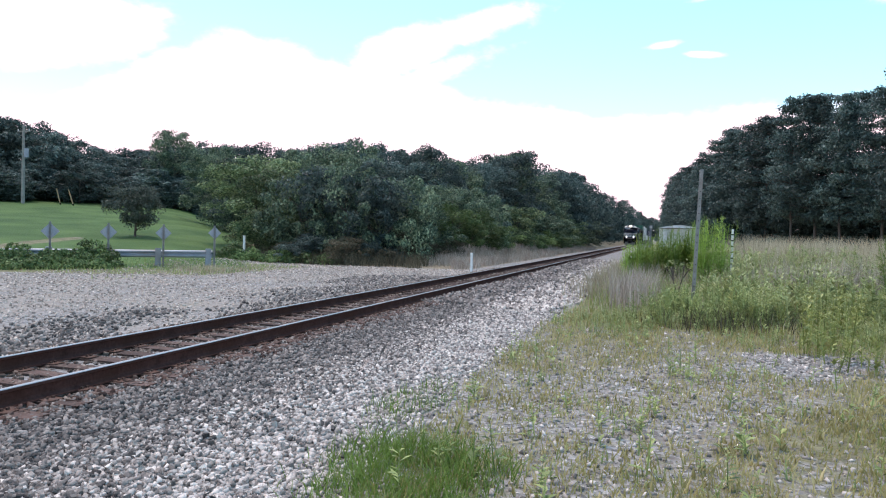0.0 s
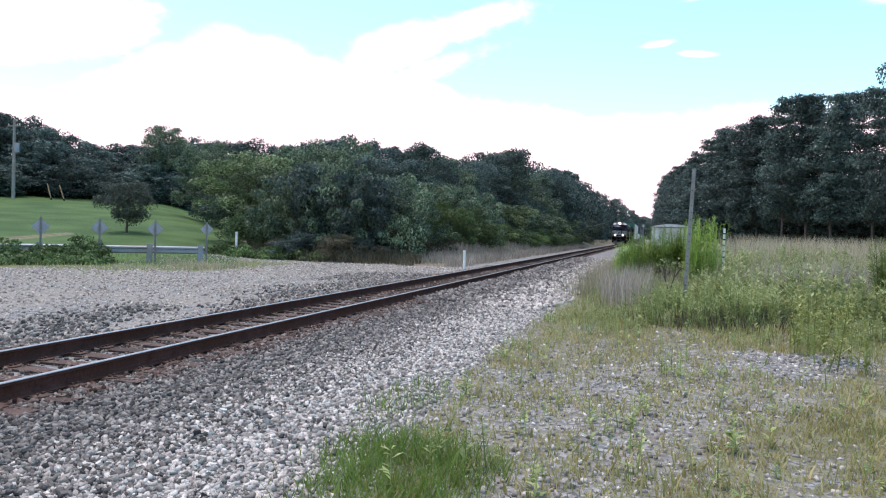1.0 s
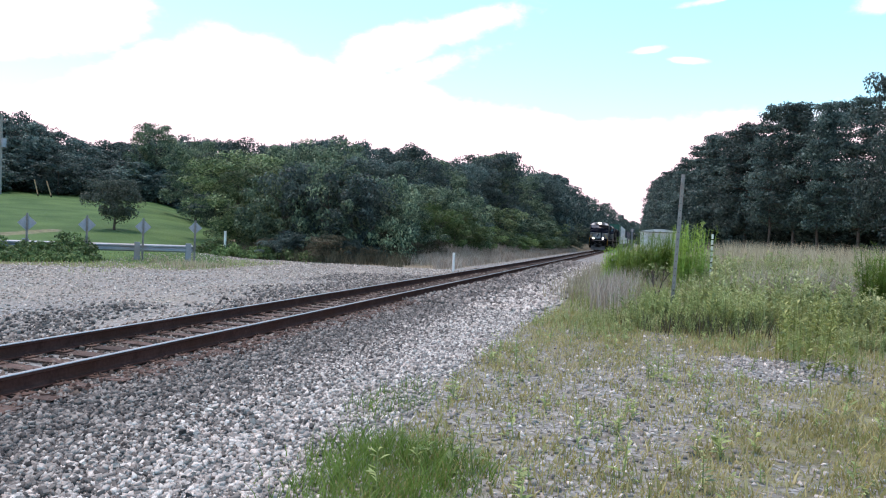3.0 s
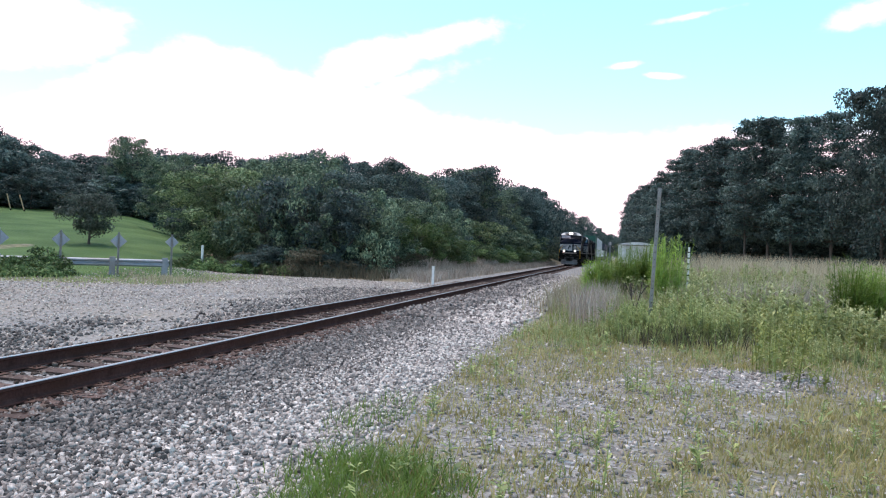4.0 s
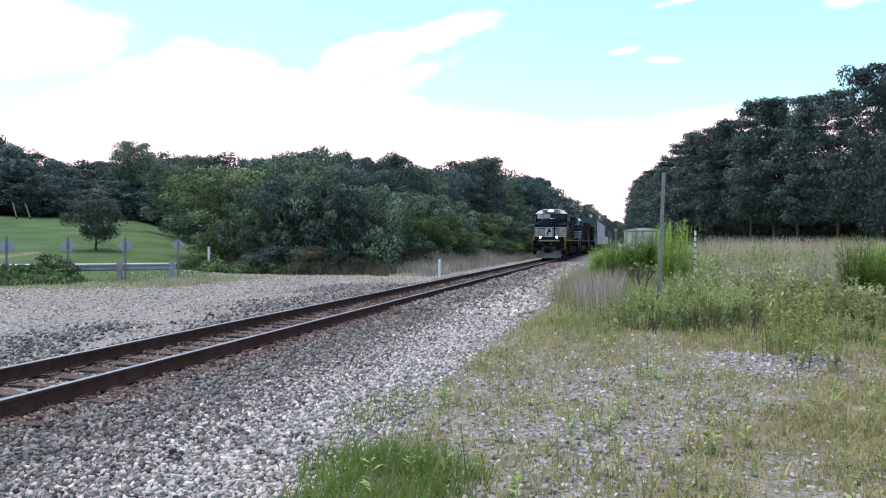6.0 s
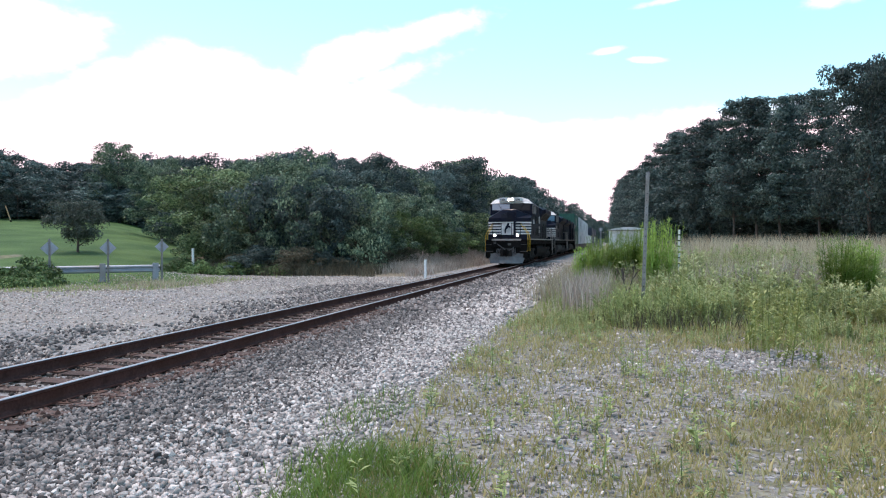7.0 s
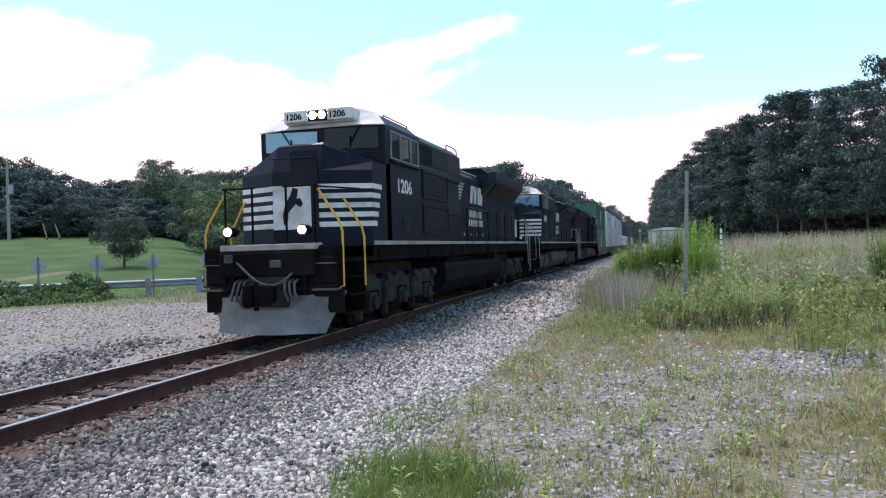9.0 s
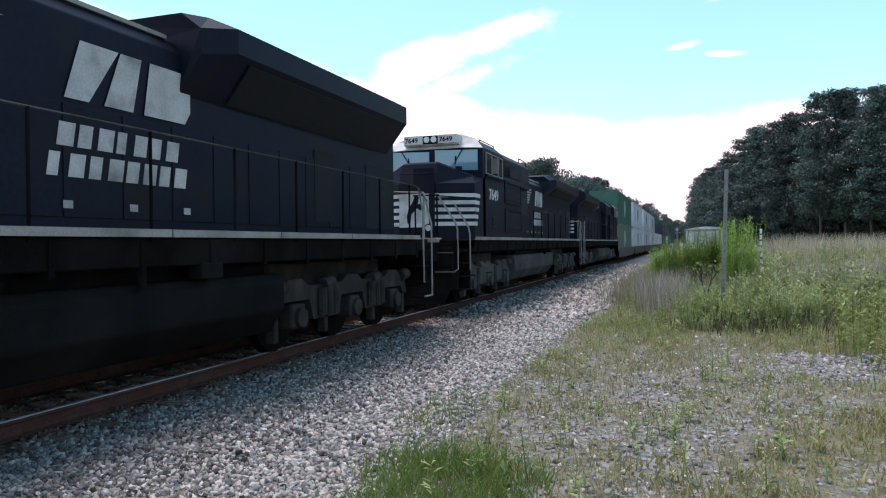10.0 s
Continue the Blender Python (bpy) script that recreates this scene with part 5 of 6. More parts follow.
def side_marks(parent, x, y0, z1, h, w):
    """Weathered marks on the hood: slanted bars, a block sign and two lines of plain bars."""
    bm = B()
    k = 6
    for i in range(k):
        z = z1 - i * h / k
        prism(bm, [(y0, z), (y0 + w * 0.36 - i * 0.10, z), (y0 + w * 0.30 - i * 0.10, z - h / k * 0.58), (y0, z - h / k * 0.58)], "x", x, x + 0.006)
    part("stripe_sign", bm, M["faded"], parent, "weathered white bars")
    bm = B()
    a, t = y0 + w * 0.52, w * 0.085
    prism(bm, [(a, z1 - h), (a + t * 0.9, z1 - h), (a + t * 2.1, z1), (a + t * 0.6, z1)], "x", x, x + 0.006)
    prism(bm, [(a + t * 1.5, z1 - h), (a + t * 2.7, z1 - h), (a + t * 3.1, z1), (a + t * 2.2, z1)], "x", x, x + 0.006)
    prism(bm, [(a + t * 3.2, z1 - h), (a + t * 5.2, z1 - h), (a + t * 5.5, z1 - h * 0.75), (a + t * 5.5, z1 - h * 0.2), (a + t * 5.2, z1), (a + t * 3.5, z1)], "x", x, x + 0.006)
    part("block_sign", bm, M["faded"], parent, "worn white block sign")
    for r, k in ((0, 7), (1, 8)):
        zt = z1 - h - 0.25 - r * 0.31
        yy, wd = a - w * (0.02 + 0.03 * r), w * 0.47 / 7.4
        for i in range(k):
            o = yy + i * wd
            q = wd * (0.78, 0.66, 0.8, 0.5, 0.74, 0.62, 0.8, 0.7)[(i + 3 * r) % 8]
            part("letter_bar", prism(B(), [(o - 0.02, zt - 0.24), (o + q - 0.02, zt - 0.24), (o + q + 0.02, zt), (o + 0.02, zt)], "x", x, x + 0.006), M["faded"], parent, "faded plain bar")
    for i in range(5):
        part("data_plate", box(B(), x, x + 0.006, y0 + 0.3 + i * w * 0.22, y0 + 0.42 + i * w * 0.22, z1 - h - 1.12, z1 - h - 1.04), M["faded"], parent)


NOSE = [(-1.5, 0.22), (-0.55, -0.2), (0.55, -0.2), (1.5, 0.22)]


def loco(number, ge=False, lit=False, turning=True):
    e = empty("locomotive", pose(TRACK_X, 0, RAIL_TOP))
    end = 19.1 if not ge else 19.9
    hw = 0.98 if not ge else 1.02                       # half the long hood's width
    # frame
    bm = B()
    box(bm, -1.45, 1.45, -1.3, end, 1.42, 1.74, 0.02)
    uf = part("underframe", bm, M["under"], e, "grimy black underframe")
    for y in np.arange(0.6, end, 1.15):
        part("rib", box(B(), -1.47, 1.47, y, y + 0.06, 1.36, 1.7), M["under"], uf)
    y = 0.24
    while y < end - 0.3:
        ln = 2.2
        for xa, xb in ((1.452, 1.518), (-1.518, -1.452)):
            part("sill_stripe", box(B(), xa, xb, y, min(y + ln, end), 1.745, 1.83), M["sill"], e, "grey worn sill stripe")
        y += ln + 0.03
    part("walkway", box(B(), -1.45, 1.45, 0.2, end, 1.74, 1.78), M["under"], e)
    # tank
    pr = [(-1.38, 1.12), (-1.3, 1.24), (1.3, 1.24), (1.38, 1.12), (1.38, 0.72), (1.12, 0.38), (-1.12, 0.38), (-1.38, 0.72)]
    t0, t1 = (5.9, 13.9) if not ge else (5.4, 12.6)
    part("fuel_tank", prism(B(), pr, "y", t0, t1, 0.03), M["dusty" if ge else "tank"], e, "dusty dark fuel tank")
    bm = B()
    box(bm, -1.1, 1.1, t0 + 0.1, t1 - 0.1, 1.2, 1.45)
    cyl(bm, (1.2, t0 + 0.4, 1.32), (1.2, t0 + 3.6, 1.32), 0.1)
    cyl(bm, (1.42, t0 + 5.1, 1.42), (1.42, t0 + 5.1, 1.18), 0.05)
    box(bm, 1.3, 1.5, t0 + 6.0, t0 + 6.4, 1.25, 1.45, 0.02)
    part("air_reservoir", bm, M["under"], e)
    gear = "dusty" if ge else "grime"
    truck(e, (0.75, 2.6, 4.55), turning, gear)
    truck(e, (end - 4.6, end - 2.65, end - 0.8), turning, gear)
    # nose
    n0 = [(x, y, 1.76) for x, y in NOSE] + [(1.5, 1.3, 1.76), (-1.5, 1.3, 1.76)]
    n1 = [(-1.5, 0.22, 3.28), (-0.55, -0.2, 3.28), (0.55, -0.2, 3.28), (1.5, 0.22, 3.28), (1.5, 1.3, 3.52), (-1.5, 1.3, 3.52)]
    n2 = [(-1.3, 0.75, 3.52), (-0.5, 0.02, 3.84), (0.5, 0.02, 3.84), (1.3, 0.75, 3.52), (1.36, 1.3, 3.62), (-1.36, 1.3, 3.62)]
    n3 = [(-1.0, 0.95, 3.66), (-0.46, 0.18, 3.9), (0.46, 0.18, 3.9), (1.0, 0.95, 3.66), (1.1, 1.3, 3.74), (-1.1, 1.3, 3.74)]
    nose = part("nose", loft(B(), [n0, n1, n2, n3]), M["black"], e, "black nose with white stripes")
    part("nose_door", plan_strip(B(), [(-0.1, -0.2), (0.5, -0.2)], 1.95, 3.7, 0.03), M["black"], nose)
    bm = B()
    tube(bm, [(-0.05, -0.2, 3.55), (-0.05, -0.28, 3.55), (0.42, -0.28, 3.55), (0.42, -0.2, 3.55)], 0.012)
    tube(bm, [(-0.5, -0.2, 3.55), (-0.5, -0.28, 3.55), (-0.2, -0.28, 3.55), (-0.2, -0.2, 3.55)], 0.012)
    part("grab_iron", bm, M["black"], nose)
    part("sand_cap", cyl(B(), (0.95, 0.55, 3.45), (0.95, 0.55, 3.78), 0.1, seg=12), M["black"], nose)
    for i in range(5):
        z = 2.90 - i * 0.192
        part("stripe", plan_strip(B(), [(-1.5, 0.62), (-1.5, 0.22), (-0.55, -0.2), (-0.5, -0.2)], z, z + 0.105), M["mark"], nose, "white nose stripe")
        bm = B()
        plan_strip(bm, [(0.3, -0.2), (0.55, -0.2), (1.5, 0.22), (1.5, 0.74 - i * 0.075)], z, z + 0.105)
        part("stripe", bm, M["mark"], nose, "white nose stripe")
    part("emblem_panel", plan_strip(B(), [(-0.52, -0.2), (0.34, -0.2)], 2.1, 3.005, 0.033), M["mark"], nose, "white panel with a dark emblem")
    bm = B()
    prism(bm, [(-0.28, 2.2), (-0.2, 2.2), (-0.17, 2.45), (0.0, 2.62), (0.1, 2.55), (0.16, 2.62), (0.1, 2.74), (0.02, 2.72), (0.06, 2.92), (-0.06, 2.96), (-0.12, 2.8), (-0.24, 2.62), (-0.3, 2.4)], "y", -0.24, -0.233)
    part("emblem", bm, M["black"], nose)
    # cab
    pr = [(-1.5, 1.76), (1.5, 1.76), (1.5, 4.36), (1.18, 4.64), (0.76, 4.77), (-0.76, 4.77), (-1.18, 4.64), (-1.5, 4.36)]
    low = [(-1.5, 1.76), (1.5, 1.76), (1.5, 4.33), (1.3, 4.35), (0.8, 4.37), (-0.8, 4.37), (-1.3, 4.35), (-1.5, 4.33)]
    cab = part("cab", loft(B(), [[(x, 1.04, z) for x, z in low], [(x, 1.42, z) for x, z in pr], [(x, 3.42, z) for x, z in pr]]), M["black"], e, "black cab with a white visor")
    bm = B()
    va = [(-1.52, 1.0, 4.32), (-0.8, 1.0, 4.36), (0.8, 1.0, 4.36), (1.52, 1.0, 4.32), (1.2, 1.38, 4.64), (0.78, 1.38, 4.78), (-0.78, 1.38, 4.78), (-1.2, 1.38, 4.64)]
    loft(bm, [va, [(x, y - 0.02, z + 0.02) for x, y, z in va]])
    part("visor", bm, M["mark"], cab, "white visor over the windscreen")
    for s in (-1, 1):
        zt, zb = (4.33, 3.87) if not ge else (4.33, 3.74)
        lo, hi = (0.09, 1.36) if s > 0 else (-1.36, -0.09)
        # panes with a painted sky reflection, except the lead cab's dark right one
        part("windscreen", prism(B(), [(lo, zb + 0.02), (hi, zb - 0.03), (hi, zt - 0.04), (lo, zt)], "y", 1.005, 1.05), M["sky_glass" if ge or s < 0 else "side_glass" if s > 0 else "glass"], cab, "windscreen pane, pale ones with sky reflection in their colour")
        bm = B()
        tube(bm, [(s * 0.95, 0.97, 4.36), (s * 0.72, 0.98, 4.0)], 0.012, 5)
        tube(bm, [(s * 0.72, 0.98, 4.14), (s * 0.70, 0.99, 3.9)], 0.016, 5)
        part("wiper", bm, M["under"], cab)
        xs = s * 1.5
        for k, (a, b) in enumerate(((1.36, 1.92), (2.02, 2.62), (2.72, 3.2))):
            pane = part("side_window", box(B(), min(xs, xs + s * 0.012), max(xs, xs + s * 0.012), a, b, 3.66, 4.22), M["side_glass"], cab)
            bm = B()
            for (ya, yb, za, zb2) in ((a - 0.035, a, 3.63, 4.25), (b, b + 0.035, 3.63, 4.25), (a, b, 3.63, 3.66), (a, b, 4.22, 4.25)):
                box(bm, min(xs, xs + s * 0.03), max(xs, xs + s * 0.03), ya, yb, za, zb2)
            part("window_frame", bm, M["sill"], pane)
        part("armrest", box(B(), min(xs, xs + s * 0.07), max(xs, xs + s * 0.07), 1.3, 3.25, 3.56, 3.62, 0.01), M["black"], cab)
        part("mirror", box(B(), xs + s * 0.02, xs + s * 0.2, 1.95, 1.98, 3.68, 4.12, 0.005), M["sill"], cab, "upright wind deflector")
        part("louvre", bm_louvre(xs, s, 2.05, 2.45, 2.1, 2.45), M["grille"], cab)
        part("number_board", box(B(), s * 0.52 - 0.29, s * 0.52 + 0.29, 0.86, 1.42, 4.50, 4.75, 0.015), M["mark"], cab, "number board on the cab roof")
        if number:
            text_part("board_number", number, 0.19, pose(s * 0.52 - 0.25, 0.855, 4.555, 90, 0, 0), M["under"], cab, 1.05)
    if number:
        text_part("cab_number", number, 0.43, pose(1.503, 1.68, 2.93, 90, 0, 90), M["mark"], cab, 1.24)
    part("lamp_housing", box(B(), -0.84, 0.84, 0.95, 1.5, 4.47, 4.71, 0.03), M["mark"], cab)
    part("lamp_plate", box(B(), -0.22, 0.22, 0.86, 0.96, 4.51, 4.74, 0.02), M["tank"], cab)
    for s in (-1, 1):
        part("headlight", cyl(B(), (s * 0.108, 0.852, 4.625), (s * 0.108, 0.92, 4.625), 0.088, 0.092, seg=16), M["lamp" if lit else "lens"], cab, "lit headlight" if lit else "unlit headlight")
    bm = B()
    for s in (-1, 1):
        tube(bm, [(s * 1.22, 1.7, 4.56), (s * 1.22, 1.7, 4.66), (s * 1.22, 3.3, 4.66), (s * 1.22, 3.3, 4.56)], 0.014, 5)
    box(bm, -0.6, 0.6, 1.7, 3.3, 4.75, 4.81, 0.03)
    part("roof_rail", bm, M["under"], cab)
    # machinery block behind the cab
    w1 = 1.46
    bm = B()
    box(bm, -w1, w1, 3.44, 6.05, 1.78, 3.72, 0.02)
    prism(bm, [(-1.36, 3.6), (1.36, 3.6), (1.36, 4.38), (1.1, 4.6), (-1.1, 4.6), (-1.36, 4.38)], "y", 3.43, 7.85)
    box(bm, -1.30, 1.30, 6.05, 7.85, 1.78, 3.7, 0.02)
    hood = part("machinery_cabinet", bm, M["black"], e, "black cabinet with dark grilles")
    for s in (-1, 1):
        for (a, b, za, zb) in ((3.75, 5.95, 3.02, 3.5), (3.75, 5.95, 2.1, 2.62)):
            x = s * w1
            bm = B()
            box(bm, min(x, x + s * 0.012), max(x, x + s * 0.012), a, b, za, zb)
            for j in range(9):
                zz = za + (zb - za) * (j + 0.3) / 9
                box(bm, min(x, x + s * 0.022), max(x, x + s * 0.022), a + 0.03, b - 0.03, zz, zz + 0.018)
            part("intake_grille", bm, M["grille"], hood)
            bm = B()
            for (ya, yb, z0, z1) in ((a - 0.06, a, za - 0.1, zb + 0.14), (b, b + 0.06, za - 0.1, zb + 0.14), (a, b, za - 0.1, za - 0.04), (a, b, zb + 0.08, zb + 0.14)):
                box(bm, min(x, x + s * 0.03), max(x, x + s * 0.03), ya, yb, z0, z1)
            part("panel_frame", bm, M["black"], hood)
        x = s * 1.36
        part("vent", box(B(), min(x, x + s * 0.015), max(x, x + s * 0.015), 3.75, 4.75, 3.82, 4.3), M["tank" if not ge else "glass"], hood)
        part("vent", box(B(), min(x, x + s * 0.015), max(x, x + s * 0.015), 4.85, 6.4, 3.82, 4.32), M["grille"], hood)
        x = s * 1.30
        part("cabinet_door", box(B(), min(x, x + s * 0.02), max(x, x + s * 0.02), 6.15, 7.75, 2.62, 3.5, 0.005), M["grille"], hood)
        part("cabinet_door", box(B(), min(x, x + s * 0.02), max(x, x + s * 0.02), 6.15, 7.75, 1.85, 2.55, 0.005), M["black"], hood)
    for s in (-1, 1):
        bm = B()
        tube(bm, [(s * 1.2, 6.9, 4.5), (s * 1.2, 6.9, 4.68), (s * 1.2, 7.7, 4.68), (s * 1.25, 7.85, 4.6), (s * 1.28, 7.87, 4.0)], 0.018, 5)
        part("roof_handrail", bm, M["under"], hood)
    bm = B()
    for o, ln in ((-0.12, 0.42), (0.0, 0.5), (0.12, 0.36)):
        cyl(bm, (0.75 + o, 8.2, 4.5), (0.75 + o, 8.2 - ln, 4.52), 0.03, 0.085, 10)
    box(bm, 0.55, 0.95, 8.15, 8.3, 4.12, 4.5)
    part("horn", bm, M["under"], hood, "cluster of roof horns")
    # long hood
    pr = [(-hw, 1.78), (hw, 1.78), (hw, 4.02), (hw - 0.16, 4.2), (-hw + 0.16, 4.2), (-hw, 4.02)]
    lh = part("long_hood", prism(B(), pr, "y", 7.86, end - 0.15, 0.02), M["black"], e, "long black engine hood")
    for s in (-1, 1):
        y = 8.0
        while y < end - 1.2:
            x = s * hw
            part("hood_door", box(B(), min(x, x + s * 0.012), max(x, x + s * 0.012), y + 0.02, y + 0.78, 1.95, 3.1, 0.004), M["black"], lh)
            y += 0.8
        part("hood_grille", box(B(), min(s * hw, s * (hw + 0.018)), max(s * hw, s * (hw + 0.018)), end - 3.6, end - 2.9, 2.05, 3.25), M["grille"], lh)
        part("hood_grille", box(B(), min(s * hw, s * (hw + 0.018)), max(s * hw, s * (hw + 0.018)), end - 1.6, end - 0.3, 1.95, 3.2), M["grille"], lh)
    # light grey top slab: the sky's sheen on the black roof, as colour
    part("roof_walk", box(B(), -hw + 0.12, hw - 0.12, 7.9, 12.1, 4.2, 4.25), M["sill"], lh, "hood roof coloured pale for the sky's sheen")
    bm = B()
    box(bm, -0.35, 0.35, 9.6, 10.6, 4.24, 4.36, 0.03)
    part("exhaust_stack", bm, M["grille"], lh)
    f0, f1 = (12.15, end - 0.55) if not ge else (12.4, end - 0.05)
    fw = 1.45 if not ge else 1.5
    zl = 3.52 if not ge else 3.72
    a = [(-hw, f0, zl), (hw, f0, zl), (fw - 0.2, f0 + 0.1, 4.02), (fw - 0.2, f0 + 0.1, 4.34), (fw - 0.45, f0 + 0.05, 4.54), (-fw + 0.45, f0 + 0.05, 4.54), (-fw + 0.2, f0 + 0.1, 4.34), (-fw + 0.2, f0 + 0.1, 4.02)]
    b = [(-hw, f1, zl), (hw, f1, zl), (fw, f1, 4.12), (fw, f1, 4.46), (fw - 0.3, f1, 4.62), (-fw + 0.3, f1, 4.62), (-fw, f1, 4.46), (-fw, f1, 4.12)]
    c = [(x if abs(x) <= hw + .01 else math.copysign(fw, x) if abs(x) > fw - 0.25 else x, f0 + 0.6, z + (0.1 if z > 3.9 else 0)) for x, _, z in a]
    part("radiator_housing", loft(B(), [a, c, b]), M["black"], lh, "flared radiator housing")
    for s in (-1, 1):
        bm = B()
        v = [(s * (hw + 0.035), f0 + 0.9, zl + 0.045), (s * (hw + 0.035), f1 - 0.5, zl + 0.045), (s * (fw - 0.045), f1 - 0.5, 4.045), (s * (fw - 0.045), f0 + 0.9, 4.045)]
        loft(bm, [v, [(x + s * 0.02, y, z - 0.02) for x, y, z in v]])
        part("radiator_screen", bm, M["grille"], lh)
    part("end_number_panel", box(B(), -0.5, 0.5, end - 0.15, end - 0.11, 3.5, 3.9), M["under"], lh)
    if ge:
        bm = B()
        for i in range(4):
            box(bm, -0.8, 0.8, end - 0.149, end - 0.142, 2.2 + i * 0.2, 2.3 + i * 0.2)
        part("end_stripe", bm, M["mark"], lh, "white stripes on the hood's end")
        bm = B()
        for s in (-1, 1):
            cyl(bm, (s * 0.1, end - 0.12, 3.7), (s * 0.1, end - 0.08, 3.7), 0.08, seg=14)
        part("rear_light", bm, M["lens"], lh)
    side_marks(e, hw + 0.014, 8.3 if not ge else 8.7, 3.78, 0.62, 4.1 if not ge else 3.4)
    # handrails along the walkway
    for s in (-1, 1):
        for y in np.arange(8.1, end, 1.5):
            part("stanchion", tube(B(), [(s * 1.47, y, 1.7), (s * 1.47, y, 2.88)], 0.018, 6), M["under"], e)
        part("handrail", tube(B(), [(s * 1.47, 7.9, 2.88), (s * 1.47, end - 0.1, 2.88), (s * 1.47, end + 0.55, 2.6)], 0.011, 6), M["dusty"], e)
    # front platform: anti-climber, pilot, plow, coupler, steps, rails, hoses, ditch lights
    bm = B()
    box(bm, -1.0, 1.0, -1.45, -1.1, 1.68, 1.80, 0.02)
    part("anticlimber", bm, M["sill"], e, "grey anti-climber plate")
    bm = B()
    box(bm, -1.35, 1.35, -1.32, -1.2, 0.8, 1.66, 0.02)
    box(bm, -1.0, 1.0, -1.5, -1.3, 1.2, 1.66, 0.03)
    box(bm, -1.45, 1.45, -1.25, 0.3, 1.5, 1.76, 0.02)
    for x in (-0.75, -0.35, 0.35, 0.75):
        box(bm, x - 0.03, x + 0.03, -1.42, -1.3, 0.9, 1.3)
    part("pilot", bm, M["under"], e, "black pilot plate")
    bm = B()
    rows = []
    for z, half, mid, tip, y in ((0.13, 1.12, 0.42, -1.72, -1.36), (0.34, 1.18, 0.44, -1.58, -1.24), (0.58, 1.3, 0.5, -1.5, -1.17), (0.9, 1.46, 0.78, -1.36, -1.12)):
        dip = 0.34 if z > 0.8 else 0.0
        front_ = [(-half, y, z), (-mid, tip, z - dip * 0.2), (-mid * 0.55, tip - 0.02, z - dip), (mid * 0.55, tip - 0.02, z - dip), (mid, tip, z - dip * 0.2), (half, y, z)]
        rows.append(front_ + [(x, yy + 0.05, zz) for x, yy, zz in reversed(front_)])
    loft(bm, rows)
    part("plow", bm, M["under" if ge else "plow"], e, "worn steel plow")
    part("drawbar_pocket", box(B(), -0.42, 0.42, -1.46, -1.28, 0.62, 1.2, 0.04), M["grime"], e)
    part("receptacle", box(B(), 0.12, 0.34, -1.56, -1.48, 1.36, 1.5, 0.015), M["dusty"], e)
    part("receptacle", box(B(), -0.86, -0.68, -1.54, -1.46, 1.46, 1.62, 0.015), M["dusty"], e)
    for x in (-1.18, 1.18):
        part("toe_step", box(B(), x - 0.24, x + 0.24, -1.5, -1.2, 0.92, 0.96, 0.008), M["dusty"], e)
        part("pilot_grab", tube(B(), [(x - 0.2, -1.36, 1.42), (x - 0.2, -1.44, 1.42), (x + 0.2, -1.44, 1.42), (x + 0.2, -1.36, 1.42)], 0.014, 6), M["dusty"], e)
    bm = B()
    box(bm, -0.2, 0.2, -1.75, -1.25, 0.72, 1.05, 0.05)
    box(bm, -0.14, 0.02, -2.12, -1.7, 0.66, 1.08, 0.05)
    box(bm, 0.02, 0.18, -1.98, -1.7, 0.68, 1.06, 0.05)
    cyl(bm, (0.08, -1.98, 0.6), (0.08, -1.98, 1.12), 0.05)
    part("coupler", bm, M["under"], e)
    bm = B()
    p = [Vector((-0.78 + 1.5 * i / 12, -1.42 - 0.18 * math.sin(math.pi * i / 12), 1.55 - 0.46 * math.sin(math.pi * (i / 12) ** 1.35) - 0.1 * i / 12)) for i in range(13)]
    tube(bm, p, 0.024, 6)
    part("jumper_cable", bm, M["rubber"], e, "hanging grey jumper cable")
    for s in (-1, 1):
        for j in range(3):
            x = s * (0.42 + 0.1 * j)
            part("air_hose", tube(B(), [(x, -1.36, 1.15), (x, -1.55, 1.08), (x + s * 0.03, -1.6, 0.9), (x + s * 0.08, -1.56, 0.74)], 0.026, 6), M["rubber"], e)
        # steps
        bm = B()
        box(bm, s * 1.02 - 0.02, s * 1.02 + 0.02, -1.2, -0.2, 0.42, 1.76)
        box(bm, min(s * 1.02, s * 1.48), max(s * 1.02, s * 1.48), -0.26, -0.2, 0.42, 1.76)
        box(bm, min(s * 1.0, s * 1.46), max(s * 1.0, s * 1.46), -1.24, -1.2, 0.5, 1.76)
        part("step_well", bm, M["under"], e)
        for j in range(4):
            zz = 0.44 + j * 0.34
            st = part("step", box(B(), min(s * 1.04, s * 1.47), max(s * 1.04, s * 1.47), -1.0 + 0.06 * j, -0.28, zz, zz + 0.03), M["under"], e)
            part("step_edge", box(B(), s * 1.472 - 0.008, s * 1.472 + 0.008, -1.0 + 0.06 * j, -0.28, zz + 0.012, zz + 0.03), M["tank"], st)
        # grab rails at the corner
        col = M["yellow"] if not ge else M["sill"]
        part("corner_handrail", tube(B(), [(s * 0.98, -1.22, 2.82), (s * 1.4, -1.22, 2.2), (s * 1.46, -1.22, 2.0), (s * 1.46, -1.22, 1.0), (s * 1.3, -1.24, 0.9), (s * 0.7, -1.3, 0.88)], 0.022, 7), col, e, "yellow corner handrail" if not ge else "grey corner handrail")
        part("corner_handrail", tube(B(), [(s * 1.1, -0.35, 2.7), (s * 1.46, -0.3, 2.1), (s * 1.5, -0.28, 1.9), (s * 1.5, -0.28, 0.95)], 0.022, 7), col, e)
        bm = B()
        for x in (0.36, 0.95):
            tube(bm, [(s * x, -1.3, 1.76), (s * x, -1.3, 2.9)], 0.022, 6)
